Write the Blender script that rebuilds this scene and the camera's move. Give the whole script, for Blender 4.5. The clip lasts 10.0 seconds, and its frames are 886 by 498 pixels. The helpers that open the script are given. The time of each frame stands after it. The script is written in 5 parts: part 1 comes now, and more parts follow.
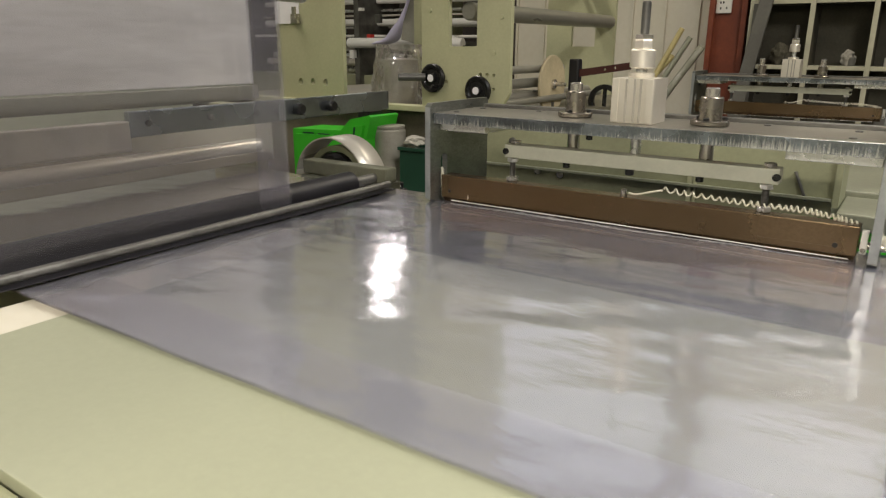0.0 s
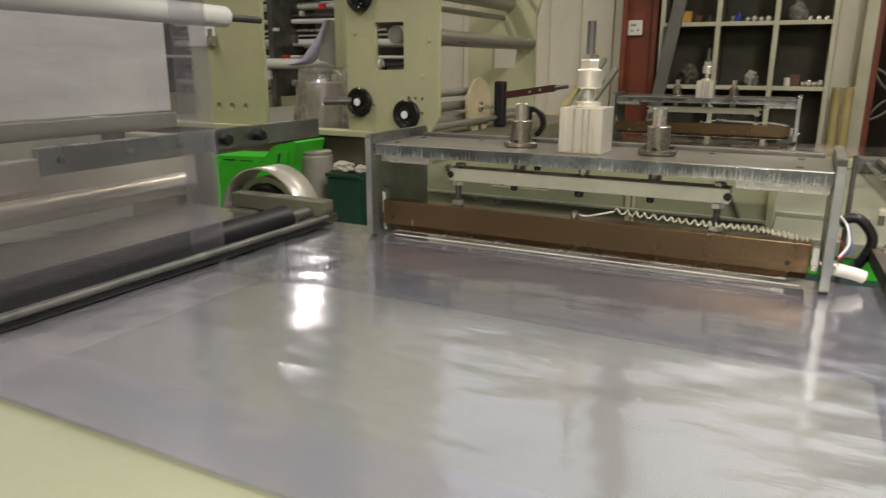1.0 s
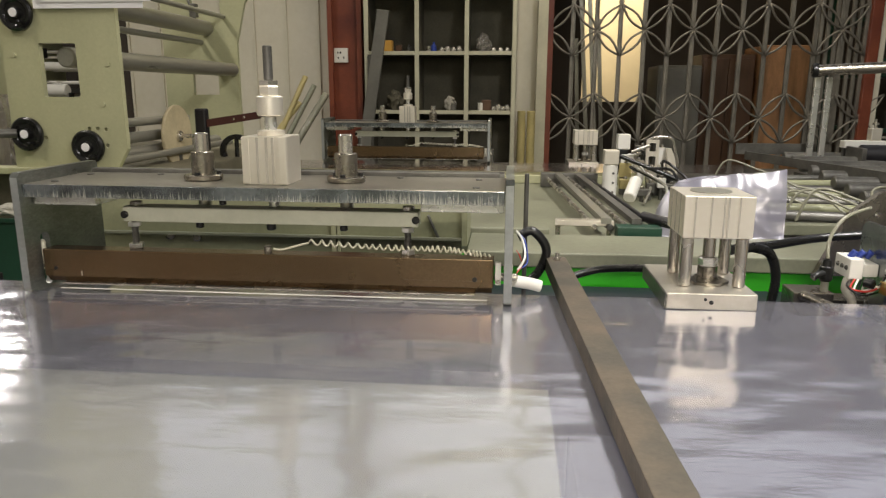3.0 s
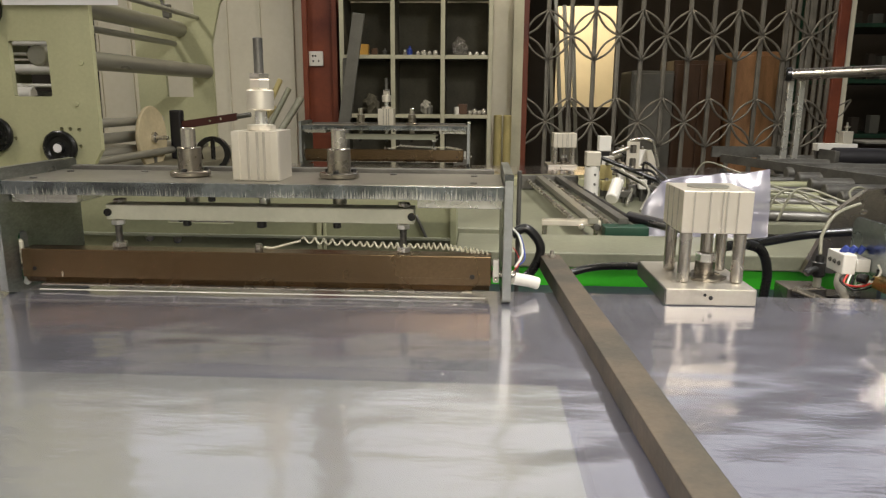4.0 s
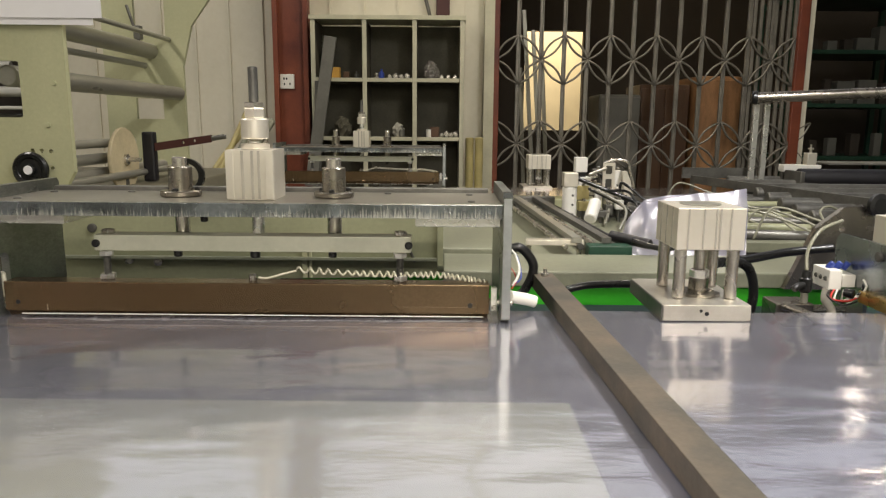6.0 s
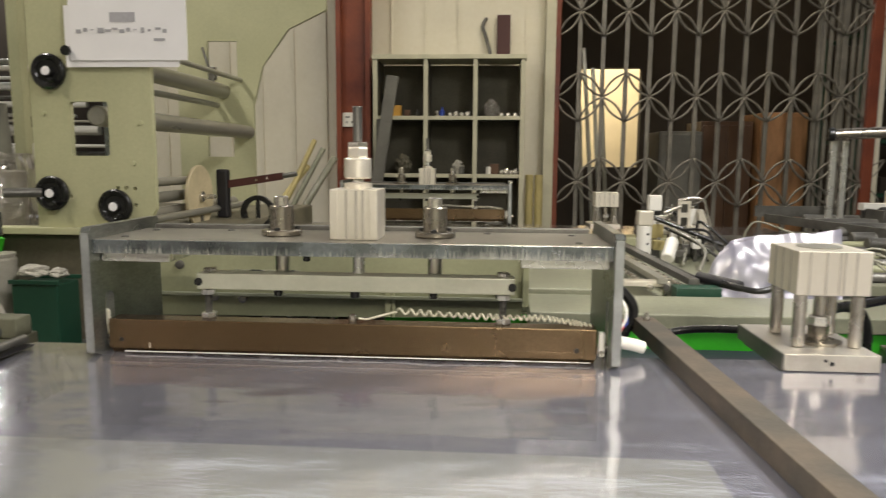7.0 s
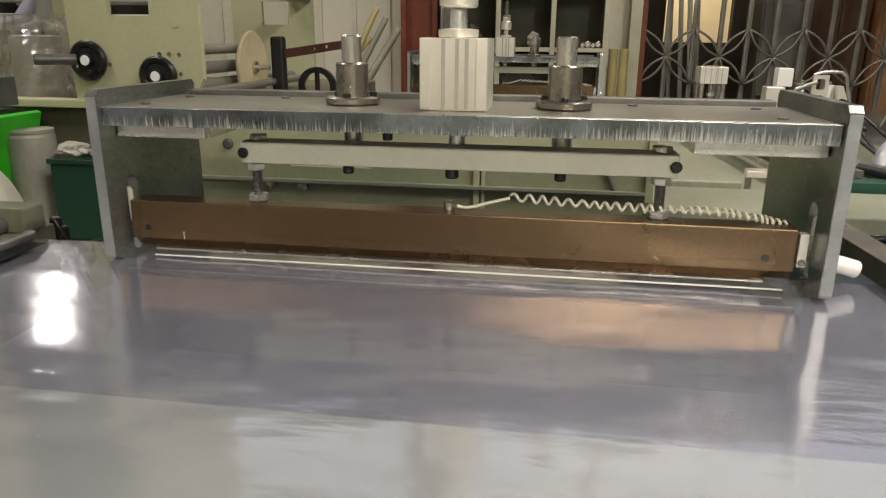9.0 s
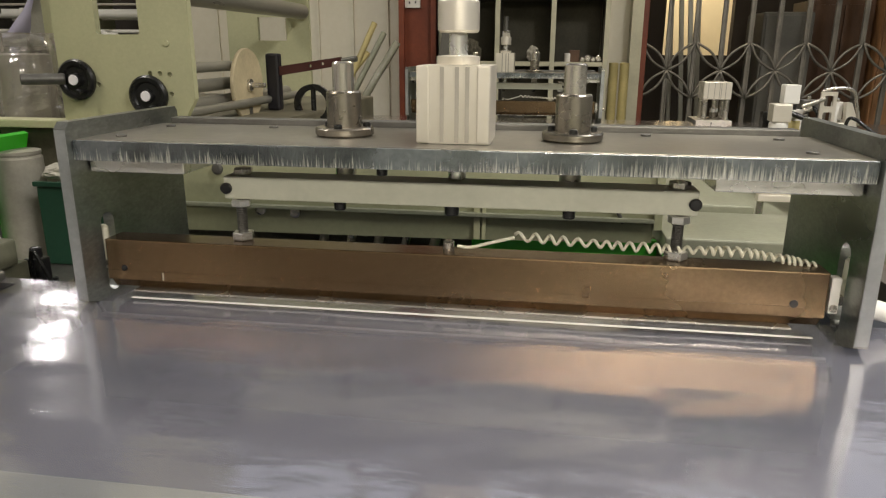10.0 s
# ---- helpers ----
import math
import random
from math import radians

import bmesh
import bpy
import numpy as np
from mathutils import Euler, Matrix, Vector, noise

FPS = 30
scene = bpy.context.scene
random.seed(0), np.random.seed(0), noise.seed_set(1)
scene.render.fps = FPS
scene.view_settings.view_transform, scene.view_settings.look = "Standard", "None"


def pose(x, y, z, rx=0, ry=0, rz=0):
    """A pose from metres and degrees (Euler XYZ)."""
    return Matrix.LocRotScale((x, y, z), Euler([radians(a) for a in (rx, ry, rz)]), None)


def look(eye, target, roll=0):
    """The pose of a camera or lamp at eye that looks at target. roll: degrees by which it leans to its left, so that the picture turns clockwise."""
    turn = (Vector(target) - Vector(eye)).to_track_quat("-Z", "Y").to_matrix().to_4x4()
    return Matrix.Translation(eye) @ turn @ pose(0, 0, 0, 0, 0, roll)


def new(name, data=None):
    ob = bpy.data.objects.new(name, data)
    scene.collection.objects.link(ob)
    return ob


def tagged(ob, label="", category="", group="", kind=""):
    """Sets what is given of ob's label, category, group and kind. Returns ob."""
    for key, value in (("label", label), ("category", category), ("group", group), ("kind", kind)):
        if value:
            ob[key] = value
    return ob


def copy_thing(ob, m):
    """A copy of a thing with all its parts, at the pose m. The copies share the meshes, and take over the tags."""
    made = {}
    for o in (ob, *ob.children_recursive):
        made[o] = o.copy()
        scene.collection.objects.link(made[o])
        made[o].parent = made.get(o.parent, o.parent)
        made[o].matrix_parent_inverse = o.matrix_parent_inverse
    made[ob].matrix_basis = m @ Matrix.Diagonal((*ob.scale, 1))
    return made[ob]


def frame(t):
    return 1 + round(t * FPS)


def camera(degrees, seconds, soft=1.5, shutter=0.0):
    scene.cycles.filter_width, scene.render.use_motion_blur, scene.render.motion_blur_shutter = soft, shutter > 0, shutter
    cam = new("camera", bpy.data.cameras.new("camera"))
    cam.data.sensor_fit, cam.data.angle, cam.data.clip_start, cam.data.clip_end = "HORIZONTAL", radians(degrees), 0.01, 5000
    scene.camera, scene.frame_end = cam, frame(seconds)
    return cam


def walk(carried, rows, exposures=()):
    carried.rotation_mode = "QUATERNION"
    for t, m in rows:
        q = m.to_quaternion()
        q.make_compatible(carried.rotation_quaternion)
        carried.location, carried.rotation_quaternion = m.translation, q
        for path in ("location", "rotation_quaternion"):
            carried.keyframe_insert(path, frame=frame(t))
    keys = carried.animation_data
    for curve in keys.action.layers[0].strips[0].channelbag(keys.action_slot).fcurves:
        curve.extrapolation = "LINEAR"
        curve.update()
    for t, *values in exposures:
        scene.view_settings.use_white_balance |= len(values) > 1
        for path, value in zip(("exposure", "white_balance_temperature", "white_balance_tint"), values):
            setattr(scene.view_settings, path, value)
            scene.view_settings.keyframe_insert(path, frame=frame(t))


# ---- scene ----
cam = camera(64.6, 10.0, soft=1.2, shutter=0.4)
PATH = [
    (0, (0.372, -1.017, 1.225), (-0.705, 0.573, 0.665), 0.3),
    (0.5, (0.323, -1.003, 1.236), (-0.713, 0.609, 0.665), 0.2),
    (1, (0.304, -0.993, 1.241), (-0.582, 0.725, 0.729), 0.2),
    (1.5, (0.313, -0.969, 1.243), (-0.441, 0.814, 0.739), 0.1),
    (2, (0.333, -0.948, 1.246), (-0.22, 0.909, 0.752), 0.1),
    (2.5, (0.356, -0.933, 1.246), (0.044, 0.99, 0.792), 0.2),
    (4, (0.307, -0.91, 1.224), (0.208, 1.043, 0.802), 0.4),
    (4.5, (0.31, -0.903, 1.222), (0.278, 1.06, 0.844), 0.5),
    (5, (0.309, -0.903, 1.222), (0.296, 1.06, 0.839), 0.4),
    (6.5, (0.222, -0.908, 1.215), (0.221, 1.07, 0.921), 0.5),
    (6.8, (0.197, -0.896, 1.22), (0.134, 1.083, 0.967), 0.5),
    (7, (0.185, -0.884, 1.22), (0.05, 1.095, 0.963), 0.4),
    (7.5, (0.156, -0.833, 1.206), (-0.124, 1.116, 0.854), 0.4),
    (8, (0.125, -0.766, 1.185), (-0.166, 1.153, 0.701), 0.4),
    (8.5, (0.106, -0.691, 1.178), (-0.182, 1.21, 0.63), 0.4),
    (9, (0.096, -0.638, 1.179), (-0.189, 1.254, 0.599), 0.5),
    (9.5, (0.089, -0.602, 1.187), (-0.196, 1.295, 0.622), 0.3),
    (10, (0.087, -0.579, 1.192), (-0.198, 1.323, 0.642), 0.3),
]
walk(cam, [(t, look(eye, target, roll)) for t, eye, target, roll in PATH], [(0, 0.03), (2.5, 0.02), (5, 0.09), (6.5, 0.18), (7, 0.22), (7.5, 0.18), (8.5, 0.12), (10, 0.1)])

# ---- light ----
world = bpy.data.worlds.new("world")
scene.world = world
world.use_nodes = True
world.node_tree.nodes["Background"].inputs["Color"].default_value = (0.75, 0.8, 0.9, 1)
world.node_tree.nodes["Background"].inputs["Strength"].default_value = 0.01
# x, y, z, length, direction, watts
LAMPS = (
    (-4.4, 4.9, 3.3, 0.4, "y", 13, (1.0, 0.96, 0.92)),
    (4.0, 5.0, 3.4, 0.3, "y", 2.2, (1.0, 0.86, 0.68)),
    # the remaining tubes are added fill, placed to brighten dark areas
    (-2.5, 0.9, 3.8, 1.4, "y", 50, (1.0, 0.95, 0.9)),
    (0.75, -2.4, 2.3, 1.5, "x", 92, (1.0, 0.91, 0.78)),
    (0.7, 2.3, 3.7, 1.5, "x", 35, (1.0, 0.88, 0.68)),
    (1.5, -0.5, 3.2, 1.5, "y", 80, (1.0, 0.97, 0.94)),
    (2.2, 4.6, 3.5, 0.3, "x", 5, (1.0, 0.75, 0.45)),
    (-2.2, -0.8, 3.7, 1.5, "y", 36, (1.0, 0.89, 0.71)),
)


# ---- materials ----
def material(name, color, rough=0.5, metal=0.0, vary=0.12, scale=6.0, fine=90.0, bump=0.08, stain=None, stretch=(1, 1, 1), coat=0.0):
    m = bpy.data.materials.new(name)
    m.use_nodes = True
    nt = m.node_tree
    b = nt.nodes["Principled BSDF"]
    b.inputs["Roughness"].default_value = rough
    b.inputs["Metallic"].default_value = metal
    b.inputs["Coat Weight"].default_value = coat
    tc = nt.nodes.new("ShaderNodeTexCoord")
    mp = nt.nodes.new("ShaderNodeMapping")
    mp.inputs["Scale"].default_value = stretch
    nt.links.new(tc.outputs["Object"], mp.inputs["Vector"])
    big = nt.nodes.new("ShaderNodeTexNoise")
    big.inputs["Scale"].default_value = scale
    big.inputs["Detail"].default_value = 6
    small = nt.nodes.new("ShaderNodeTexNoise")
    small.inputs["Scale"].default_value = fine
    small.inputs["Detail"].default_value = 3
    for n in (big, small):
        nt.links.new(mp.outputs["Vector"], n.inputs["Vector"])
    ramp = nt.nodes.new("ShaderNodeValToRGB")
    dark = stain or tuple(c * (1 - 2.2 * vary) for c in color)
    ramp.color_ramp.elements[0].position = 0.32
    ramp.color_ramp.elements[1].position = 0.62
    ramp.color_ramp.elements[0].color = (*dark, 1)
    ramp.color_ramp.elements[1].color = (*color, 1)
    nt.links.new(big.outputs["Fac"], ramp.inputs["Fac"])
    mix = nt.nodes.new("ShaderNodeMix")
    mix.data_type = "RGBA"
    mix.blend_type = "OVERLAY"
    mix.inputs["Factor"].default_value = min(1, vary * 2)
    nt.links.new(ramp.outputs["Color"], mix.inputs["A"])
    nt.links.new(small.outputs["Color"], mix.inputs["B"])
    bw = nt.nodes.new("ShaderNodeHueSaturation")
    bw.inputs["Saturation"].default_value = 0.0
    nt.links.new(small.outputs["Color"], bw.inputs["Color"])
    nt.links.new(bw.outputs["Color"], mix.inputs["B"])
    nt.links.new(mix.outputs["Result"], b.inputs["Base Color"])
    rr = nt.nodes.new("ShaderNodeMapRange")
    rr.inputs["To Min"].default_value = max(0.02, rough - 0.12)
    rr.inputs["To Max"].default_value = min(1, rough + 0.12)
    nt.links.new(big.outputs["Fac"], rr.inputs["Value"])
    nt.links.new(rr.outputs["Result"], b.inputs["Roughness"])
    bm_ = nt.nodes.new("ShaderNodeBump")
    bm_.inputs["Strength"].default_value = bump
    bm_.inputs["Distance"].default_value = 0.002
    nt.links.new(small.outputs["Fac"], bm_.inputs["Height"])
    nt.links.new(bm_.outputs["Normal"], b.inputs["Normal"])
    return m


def film_material(name, color, cover, rough=0.06, gloss=0.35, streak=(3, 14, 3), bump=0.25, ripple=0.15, haze=0.3):
    """Thin plastic film: partly clear, partly milky, with a glossy skin."""
    m = bpy.data.materials.new(name)
    m.use_nodes = True
    nt = m.node_tree
    nt.nodes.remove(nt.nodes["Principled BSDF"])
    out = nt.nodes["Material Output"]
    tc = nt.nodes.new("ShaderNodeTexCoord")
    mp = nt.nodes.new("ShaderNodeMapping")
    mp.inputs["Scale"].default_value = streak
    nt.links.new(tc.outputs["Object"], mp.inputs["Vector"])
    nz = nt.nodes.new("ShaderNodeTexNoise")
    nz.inputs["Scale"].default_value = 2.2
    nz.inputs["Detail"].default_value = 4
    nt.links.new(mp.outputs["Vector"], nz.inputs["Vector"])
    bp = nt.nodes.new("ShaderNodeBump")
    bp.inputs["Strength"].default_value = bump
    bp.inputs["Distance"].default_value = 0.004
    nt.links.new(nz.outputs["Fac"], bp.inputs["Height"])
    fine = nt.nodes.new("ShaderNodeTexNoise")
    fine.inputs["Scale"].default_value = 7.0
    fine.inputs["Detail"].default_value = 2
    fine.inputs["Distortion"].default_value = 0.6
    nt.links.new(mp.outputs["Vector"], fine.inputs["Vector"])
    rip = nt.nodes.new("ShaderNodeBump")
    rip.inputs["Strength"].default_value = ripple
    rip.inputs["Distance"].default_value = 0.001
    nt.links.new(fine.outputs["Fac"], rip.inputs["Height"])
    nt.links.new(bp.outputs["Normal"], rip.inputs["Normal"])
    clear = nt.nodes.new("ShaderNodeBsdfTransparent")
    clear.inputs["Color"].default_value = (0.95, 0.95, 0.97, 1)
    milk = nt.nodes.new("ShaderNodeBsdfDiffuse")
    milk.inputs["Color"].default_value = (*color, 1)
    lucent = nt.nodes.new("ShaderNodeBsdfTranslucent")
    lucent.inputs["Color"].default_value = (*color, 1)
    body = nt.nodes.new("ShaderNodeMixShader")
    body.inputs[0].default_value = 0.3
    nt.links.new(milk.outputs[0], body.inputs[1])
    nt.links.new(lucent.outputs[0], body.inputs[2])
    cov = nt.nodes.new("ShaderNodeMapRange")
    cov.inputs["To Min"].default_value = cover * 0.8
    cov.inputs["To Max"].default_value = min(1, cover * 1.2)
    nt.links.new(nz.outputs["Fac"], cov.inputs["Value"])
    mix = nt.nodes.new("ShaderNodeMixShader")
    nt.links.new(cov.outputs["Result"], mix.inputs[0])
    nt.links.new(clear.outputs[0], mix.inputs[1])
    nt.links.new(body.outputs[0], mix.inputs[2])
    skin = nt.nodes.new("ShaderNodeBsdfGlossy")
    skin.inputs["Roughness"].default_value = rough
    nt.links.new(rip.outputs["Normal"], skin.inputs["Normal"])
    fres = nt.nodes.new("ShaderNodeFresnel")
    fres.inputs["IOR"].default_value = 1.5
    sc = nt.nodes.new("ShaderNodeMath")
    sc.operation = "MULTIPLY_ADD"
    sc.use_clamp = True
    sc.inputs[1].default_value = 2.0
    sc.inputs[2].default_value = gloss * 0.1
    nt.links.new(fres.outputs[0], sc.inputs[0])
    sheen = nt.nodes.new("ShaderNodeBsdfGlossy")
    sheen.inputs["Roughness"].default_value = 0.17
    for g in (skin, sheen):
        g.inputs["Color"].default_value = (0.96, 0.93, 0.95, 1)
    both = nt.nodes.new("ShaderNodeMixShader")
    both.inputs[0].default_value = haze
    nt.links.new(skin.outputs[0], both.inputs[1])
    nt.links.new(sheen.outputs[0], both.inputs[2])
    last = nt.nodes.new("ShaderNodeMixShader")
    nt.links.new(sc.outputs[0], last.inputs[0])
    nt.links.new(mix.outputs[0], last.inputs[1])
    nt.links.new(both.outputs[0], last.inputs[2])
    nt.links.new(last.outputs[0], out.inputs["Surface"])
    return m


def sawn_material(name):
    """Flame-cut steel edge: bluish mill skin with bright upright saw marks that fade out upwards."""
    m = material(name, (0.24, 0.265, 0.285), 0.26, 0.9, vary=0.3, scale=14, fine=130, bump=0.06)
    nt = m.node_tree
    b = nt.nodes["Principled BSDF"]
    skin = b.inputs["Base Color"].links[0].from_socket
    tc = nt.nodes.new("ShaderNodeTexCoord")
    mp = nt.nodes.new("ShaderNodeMapping")
    mp.inputs["Scale"].default_value = (620, 1, 30)
    nt.links.new(tc.outputs["Object"], mp.inputs["Vector"])
    marks = nt.nodes.new("ShaderNodeTexNoise")
    marks.inputs["Scale"].default_value = 1.0
    marks.inputs["Detail"].default_value = 3
    nt.links.new(mp.outputs["Vector"], marks.inputs["Vector"])
    patch = nt.nodes.new("ShaderNodeTexNoise")
    patch.inputs["Scale"].default_value = 9.0
    nt.links.new(tc.outputs["Object"], patch.inputs["Vector"])
    sep = nt.nodes.new("ShaderNodeSeparateXYZ")
    nt.links.new(tc.outputs["Object"], sep.inputs[0])
    rise = nt.nodes.new("ShaderNodeMapRange")
    rise.inputs["From Min"].default_value = 0.137
    rise.inputs["From Max"].default_value = 0.156
    rise.inputs["To Min"].default_value = 0.14
    rise.inputs["To Max"].default_value = -0.22
    nt.links.new(sep.outputs["Z"], rise.inputs["Value"])
    total = nt.nodes.new("ShaderNodeMath")
    total.operation = "ADD"
    nt.links.new(marks.outputs["Fac"], total.inputs[0])
    nt.links.new(rise.outputs["Result"], total.inputs[1])
    along = nt.nodes.new("ShaderNodeMath")
    along.operation = "MULTIPLY_ADD"
    along.inputs[1].default_value = 0.28
    nt.links.new(sep.outputs["X"], along.inputs[0])
    nt.links.new(total.outputs[0], along.inputs[2])
    both = nt.nodes.new("ShaderNodeMath")
    both.operation = "MULTIPLY_ADD"
    both.inputs[1].default_value = 0.5
    nt.links.new(patch.outputs["Fac"], both.inputs[0])
    nt.links.new(along.outputs[0], both.inputs[2])
    cut = nt.nodes.new("ShaderNodeMapRange")
    cut.inputs["From Min"].default_value = 0.74
    cut.inputs["From Max"].default_value = 0.96
    nt.links.new(both.outputs[0], cut.inputs["Value"])
    mix = nt.nodes.new("ShaderNodeMix")
    mix.data_type = "RGBA"
    mix.inputs["B"].default_value = (0.80, 0.80, 0.77, 1)
    nt.links.new(cut.outputs["Result"], mix.inputs["Factor"])
    nt.links.new(skin, mix.inputs["A"])
    nt.links.new(mix.outputs["Result"], b.inputs["Base Color"])
    bp = nt.nodes.new("ShaderNodeBump")
    bp.inputs["Strength"].default_value = 0.5
    bp.inputs["Distance"].default_value = 0.001
    nt.links.new(cut.outputs["Result"], bp.inputs["Height"])
    nt.links.new(bp.outputs["Normal"], b.inputs["Normal"])
    return m


def glow_material(name, color, strength):
    m = bpy.data.materials.new(name)
    m.use_nodes = True
    b = m.node_tree.nodes["Principled BSDF"]
    b.inputs["Base Color"].default_value = (*color, 1)
    b.inputs["Emission Color"].default_value = (*color, 1)
    b.inputs["Emission Strength"].default_value = strength
    return m


SAGE = material("sage_paint", (0.46, 0.455, 0.28), 0.42, vary=0.07, scale=3, bump=0.05)
GREYPANEL = material("grey_panel", (0.68, 0.65, 0.63), 0.6, vary=0.12, scale=2.5, fine=20, stretch=(1, 0.5, 3))
BEIGE = material("beige_cover", (0.36, 0.33, 0.26), 0.55, vary=0.1, scale=3)
OLIVE = material("dull_olive_casting", (0.14, 0.14, 0.095), 0.5, vary=0.15, scale=12)
TINGREY = material("worn_tin", (0.40, 0.375, 0.31), 0.5, 0.2, vary=0.1, scale=12)
PANSTEEL = material("blued_pan_steel", (0.030, 0.032, 0.050), 0.45, 0.3, vary=0.15, scale=5)
BEDSTEEL = material("blued_bed_steel", (0.105, 0.108, 0.145), 0.45, 0.4, vary=0.15, scale=5)
RAG = material("dirty_rag", (0.42, 0.40, 0.34), 0.8, vary=0.15, scale=14)
SAGE_DARK = material("olive_paint", (0.30, 0.305, 0.185), 0.4, vary=0.1, scale=4, bump=0.05)
CREAM_SAGE = material("pale_sage_paint", (0.23, 0.235, 0.165), 0.38, vary=0.14, scale=5, bump=0.04)
GREEN = material("bright_green_paint", (0.045, 0.48, 0.02), 0.4, vary=0.07, scale=5, bump=0.04)
UNDER = material("dark_olive_recess", (0.16, 0.145, 0.10), 0.5, vary=0.2, scale=6)
DARK_GREEN = material("dark_green_paint", (0.014, 0.06, 0.035), 0.4, vary=0.1)
TABLE = material("table_laminate", (0.335, 0.345, 0.24), 0.35, vary=0.04, scale=2, bump=0.02)
FILM = film_material("clear_film", (0.72, 0.72, 0.85), 0.245, rough=0.04, streak=(5, 20, 5), bump=0.07, ripple=0.3, haze=0.6)
CURTAIN = film_material("haze_film", (0.74, 0.72, 0.78), 0.055, rough=0.12, streak=(2, 10, 1.5), bump=0.35, haze=0.2)
STRIP = film_material("film_edge", (0.76, 0.75, 0.88), 0.27, rough=0.2)
BAGFILM = film_material("bag_film", (0.54, 0.53, 0.68), 0.34, rough=0.3, gloss=0.2)
CLEARBAG = film_material("wrap_film", (0.90, 0.86, 0.74), 0.15, rough=0.07, gloss=0.9, streak=(9, 9, 5), bump=0.9, ripple=0.6)
TUBE = material("hose_plastic", (0.27, 0.265, 0.20), 0.25, vary=0.1)
BASEMETAL = material("ground_steel", (0.72, 0.68, 0.60), 0.36, 0.85, vary=0.1, scale=14, fine=160, bump=0.05)
BRIGHT = material("bright_zinc", (0.80, 0.79, 0.75), 0.28, 0.8, vary=0.06, scale=20)
BUSH = material("satin_steel", (0.34, 0.31, 0.265), 0.27, 0.95, vary=0.08, scale=20, fine=200, bump=0.03)
ZINC = material("zinc_plate", (0.38, 0.41, 0.42), 0.27, 0.95, vary=0.16, scale=9, fine=160, bump=0.06)
SIDEPLATE = material("grey_side_plate", (0.32, 0.335, 0.31), 0.30, 0.9, vary=0.25, scale=7, fine=120, bump=0.05, stretch=(1, 1, 2))
# paler copy of the plate steel, with lamp light on the edge
EDGE_LIT = material("lit_edge_steel", (0.42, 0.44, 0.44), 0.33, 0.75, vary=0.12, scale=18, fine=140, bump=0.05)
SAWN = sawn_material("sawn_steel_edge")
DULLZINC = material("dull_zinc_top", (0.29, 0.27, 0.225), 0.36, 0.75, vary=0.14, scale=8, bump=0.05)
STEEL = material("turned_steel", (0.62, 0.585, 0.525), 0.26, 0.9, vary=0.08, scale=20, fine=200, bump=0.03)
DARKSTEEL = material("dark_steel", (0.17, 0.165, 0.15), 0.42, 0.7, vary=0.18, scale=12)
RAILSTEEL = material("rusty_rail_steel", (0.095, 0.086, 0.07), 0.5, 0.45, vary=0.15, scale=14, fine=180, bump=0.12, stain=(0.16, 0.125, 0.09))
ALU = material("anodised_aluminium", (0.78, 0.73, 0.63), 0.40, 0.7, vary=0.05, scale=8, bump=0.03)
ALUDARK = material("groove_aluminium", (0.42, 0.39, 0.33), 0.45, 0.3, vary=0.05)
ALUBAR = material("milled_aluminium_bar", (0.43, 0.435, 0.345), 0.36, 0.15, vary=0.07, scale=10, bump=0.03)
BRONZE = material("browned_heater_bar", (0.175, 0.122, 0.070), 0.25, 0.9, vary=0.2, scale=6, fine=220, bump=0.04, stain=(0.18, 0.115, 0.06), stretch=(1, 1, 1))
BLACK = material("black_plastic", (0.012, 0.012, 0.012), 0.28, vary=0.1)
RUBBER = material("black_rubber", (0.013, 0.012, 0.015), 0.45, vary=0.15, scale=10)
WHITE = material("white_plastic", (0.78, 0.76, 0.70), 0.4, vary=0.04)
WIRE = material("white_wire", (0.80, 0.77, 0.62), 0.5, vary=0.1)
GREYTUBE = material("grey_roller", (0.34, 0.33, 0.28), 0.32, 0.5, vary=0.08, stretch=(1, 0.2, 1))
PALEROLL = material("pale_roller", (0.62, 0.58, 0.50), 0.3, 0.3, vary=0.06, stretch=(1, 0.2, 1))
WOODDISC = material("pressed_board_disc", (0.52, 0.44, 0.28), 0.6, vary=0.1, scale=14)
REDPAINT = material("red_brown_paint", (0.21, 0.052, 0.022), 0.5, vary=0.16, scale=4, stain=(0.10, 0.02, 0.012))
REDARM = material("dark_red_arm", (0.06, 0.016, 0.013), 0.45, vary=0.1)
WALLPAINT = material("pale_sage_wall", (0.56, 0.58, 0.45), 0.6, vary=0.06, scale=1.6, fine=30)
WALLWHITE = material("off_white_wall", (0.67, 0.63, 0.51), 0.6, vary=0.06, scale=1.6, fine=30)
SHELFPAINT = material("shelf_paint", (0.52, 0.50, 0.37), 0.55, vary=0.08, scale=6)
# darkened base colour holds the shade inside the cubbies
SHELFIN = material("shelf_inside_shade", (0.11, 0.10, 0.07), 0.8, vary=0.18, scale=5)
GATEMETAL = material("gate_steel", (0.22, 0.203, 0.172), 0.45, 0.4, vary=0.14, scale=10)
CONCRETE = material("floor_concrete", (0.17, 0.165, 0.15), 0.6, vary=0.18, scale=1.5, fine=40)
CEILING = material("ceiling_sheet", (0.30, 0.30, 0.31), 0.7, vary=0.08, scale=1)
# the unlit bay's darkness is put into this near-black colour
DARKWALL = material("unlit_wall", (0.055, 0.043, 0.032), 0.8, vary=0.15, scale=2)
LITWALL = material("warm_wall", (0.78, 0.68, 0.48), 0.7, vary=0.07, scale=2)
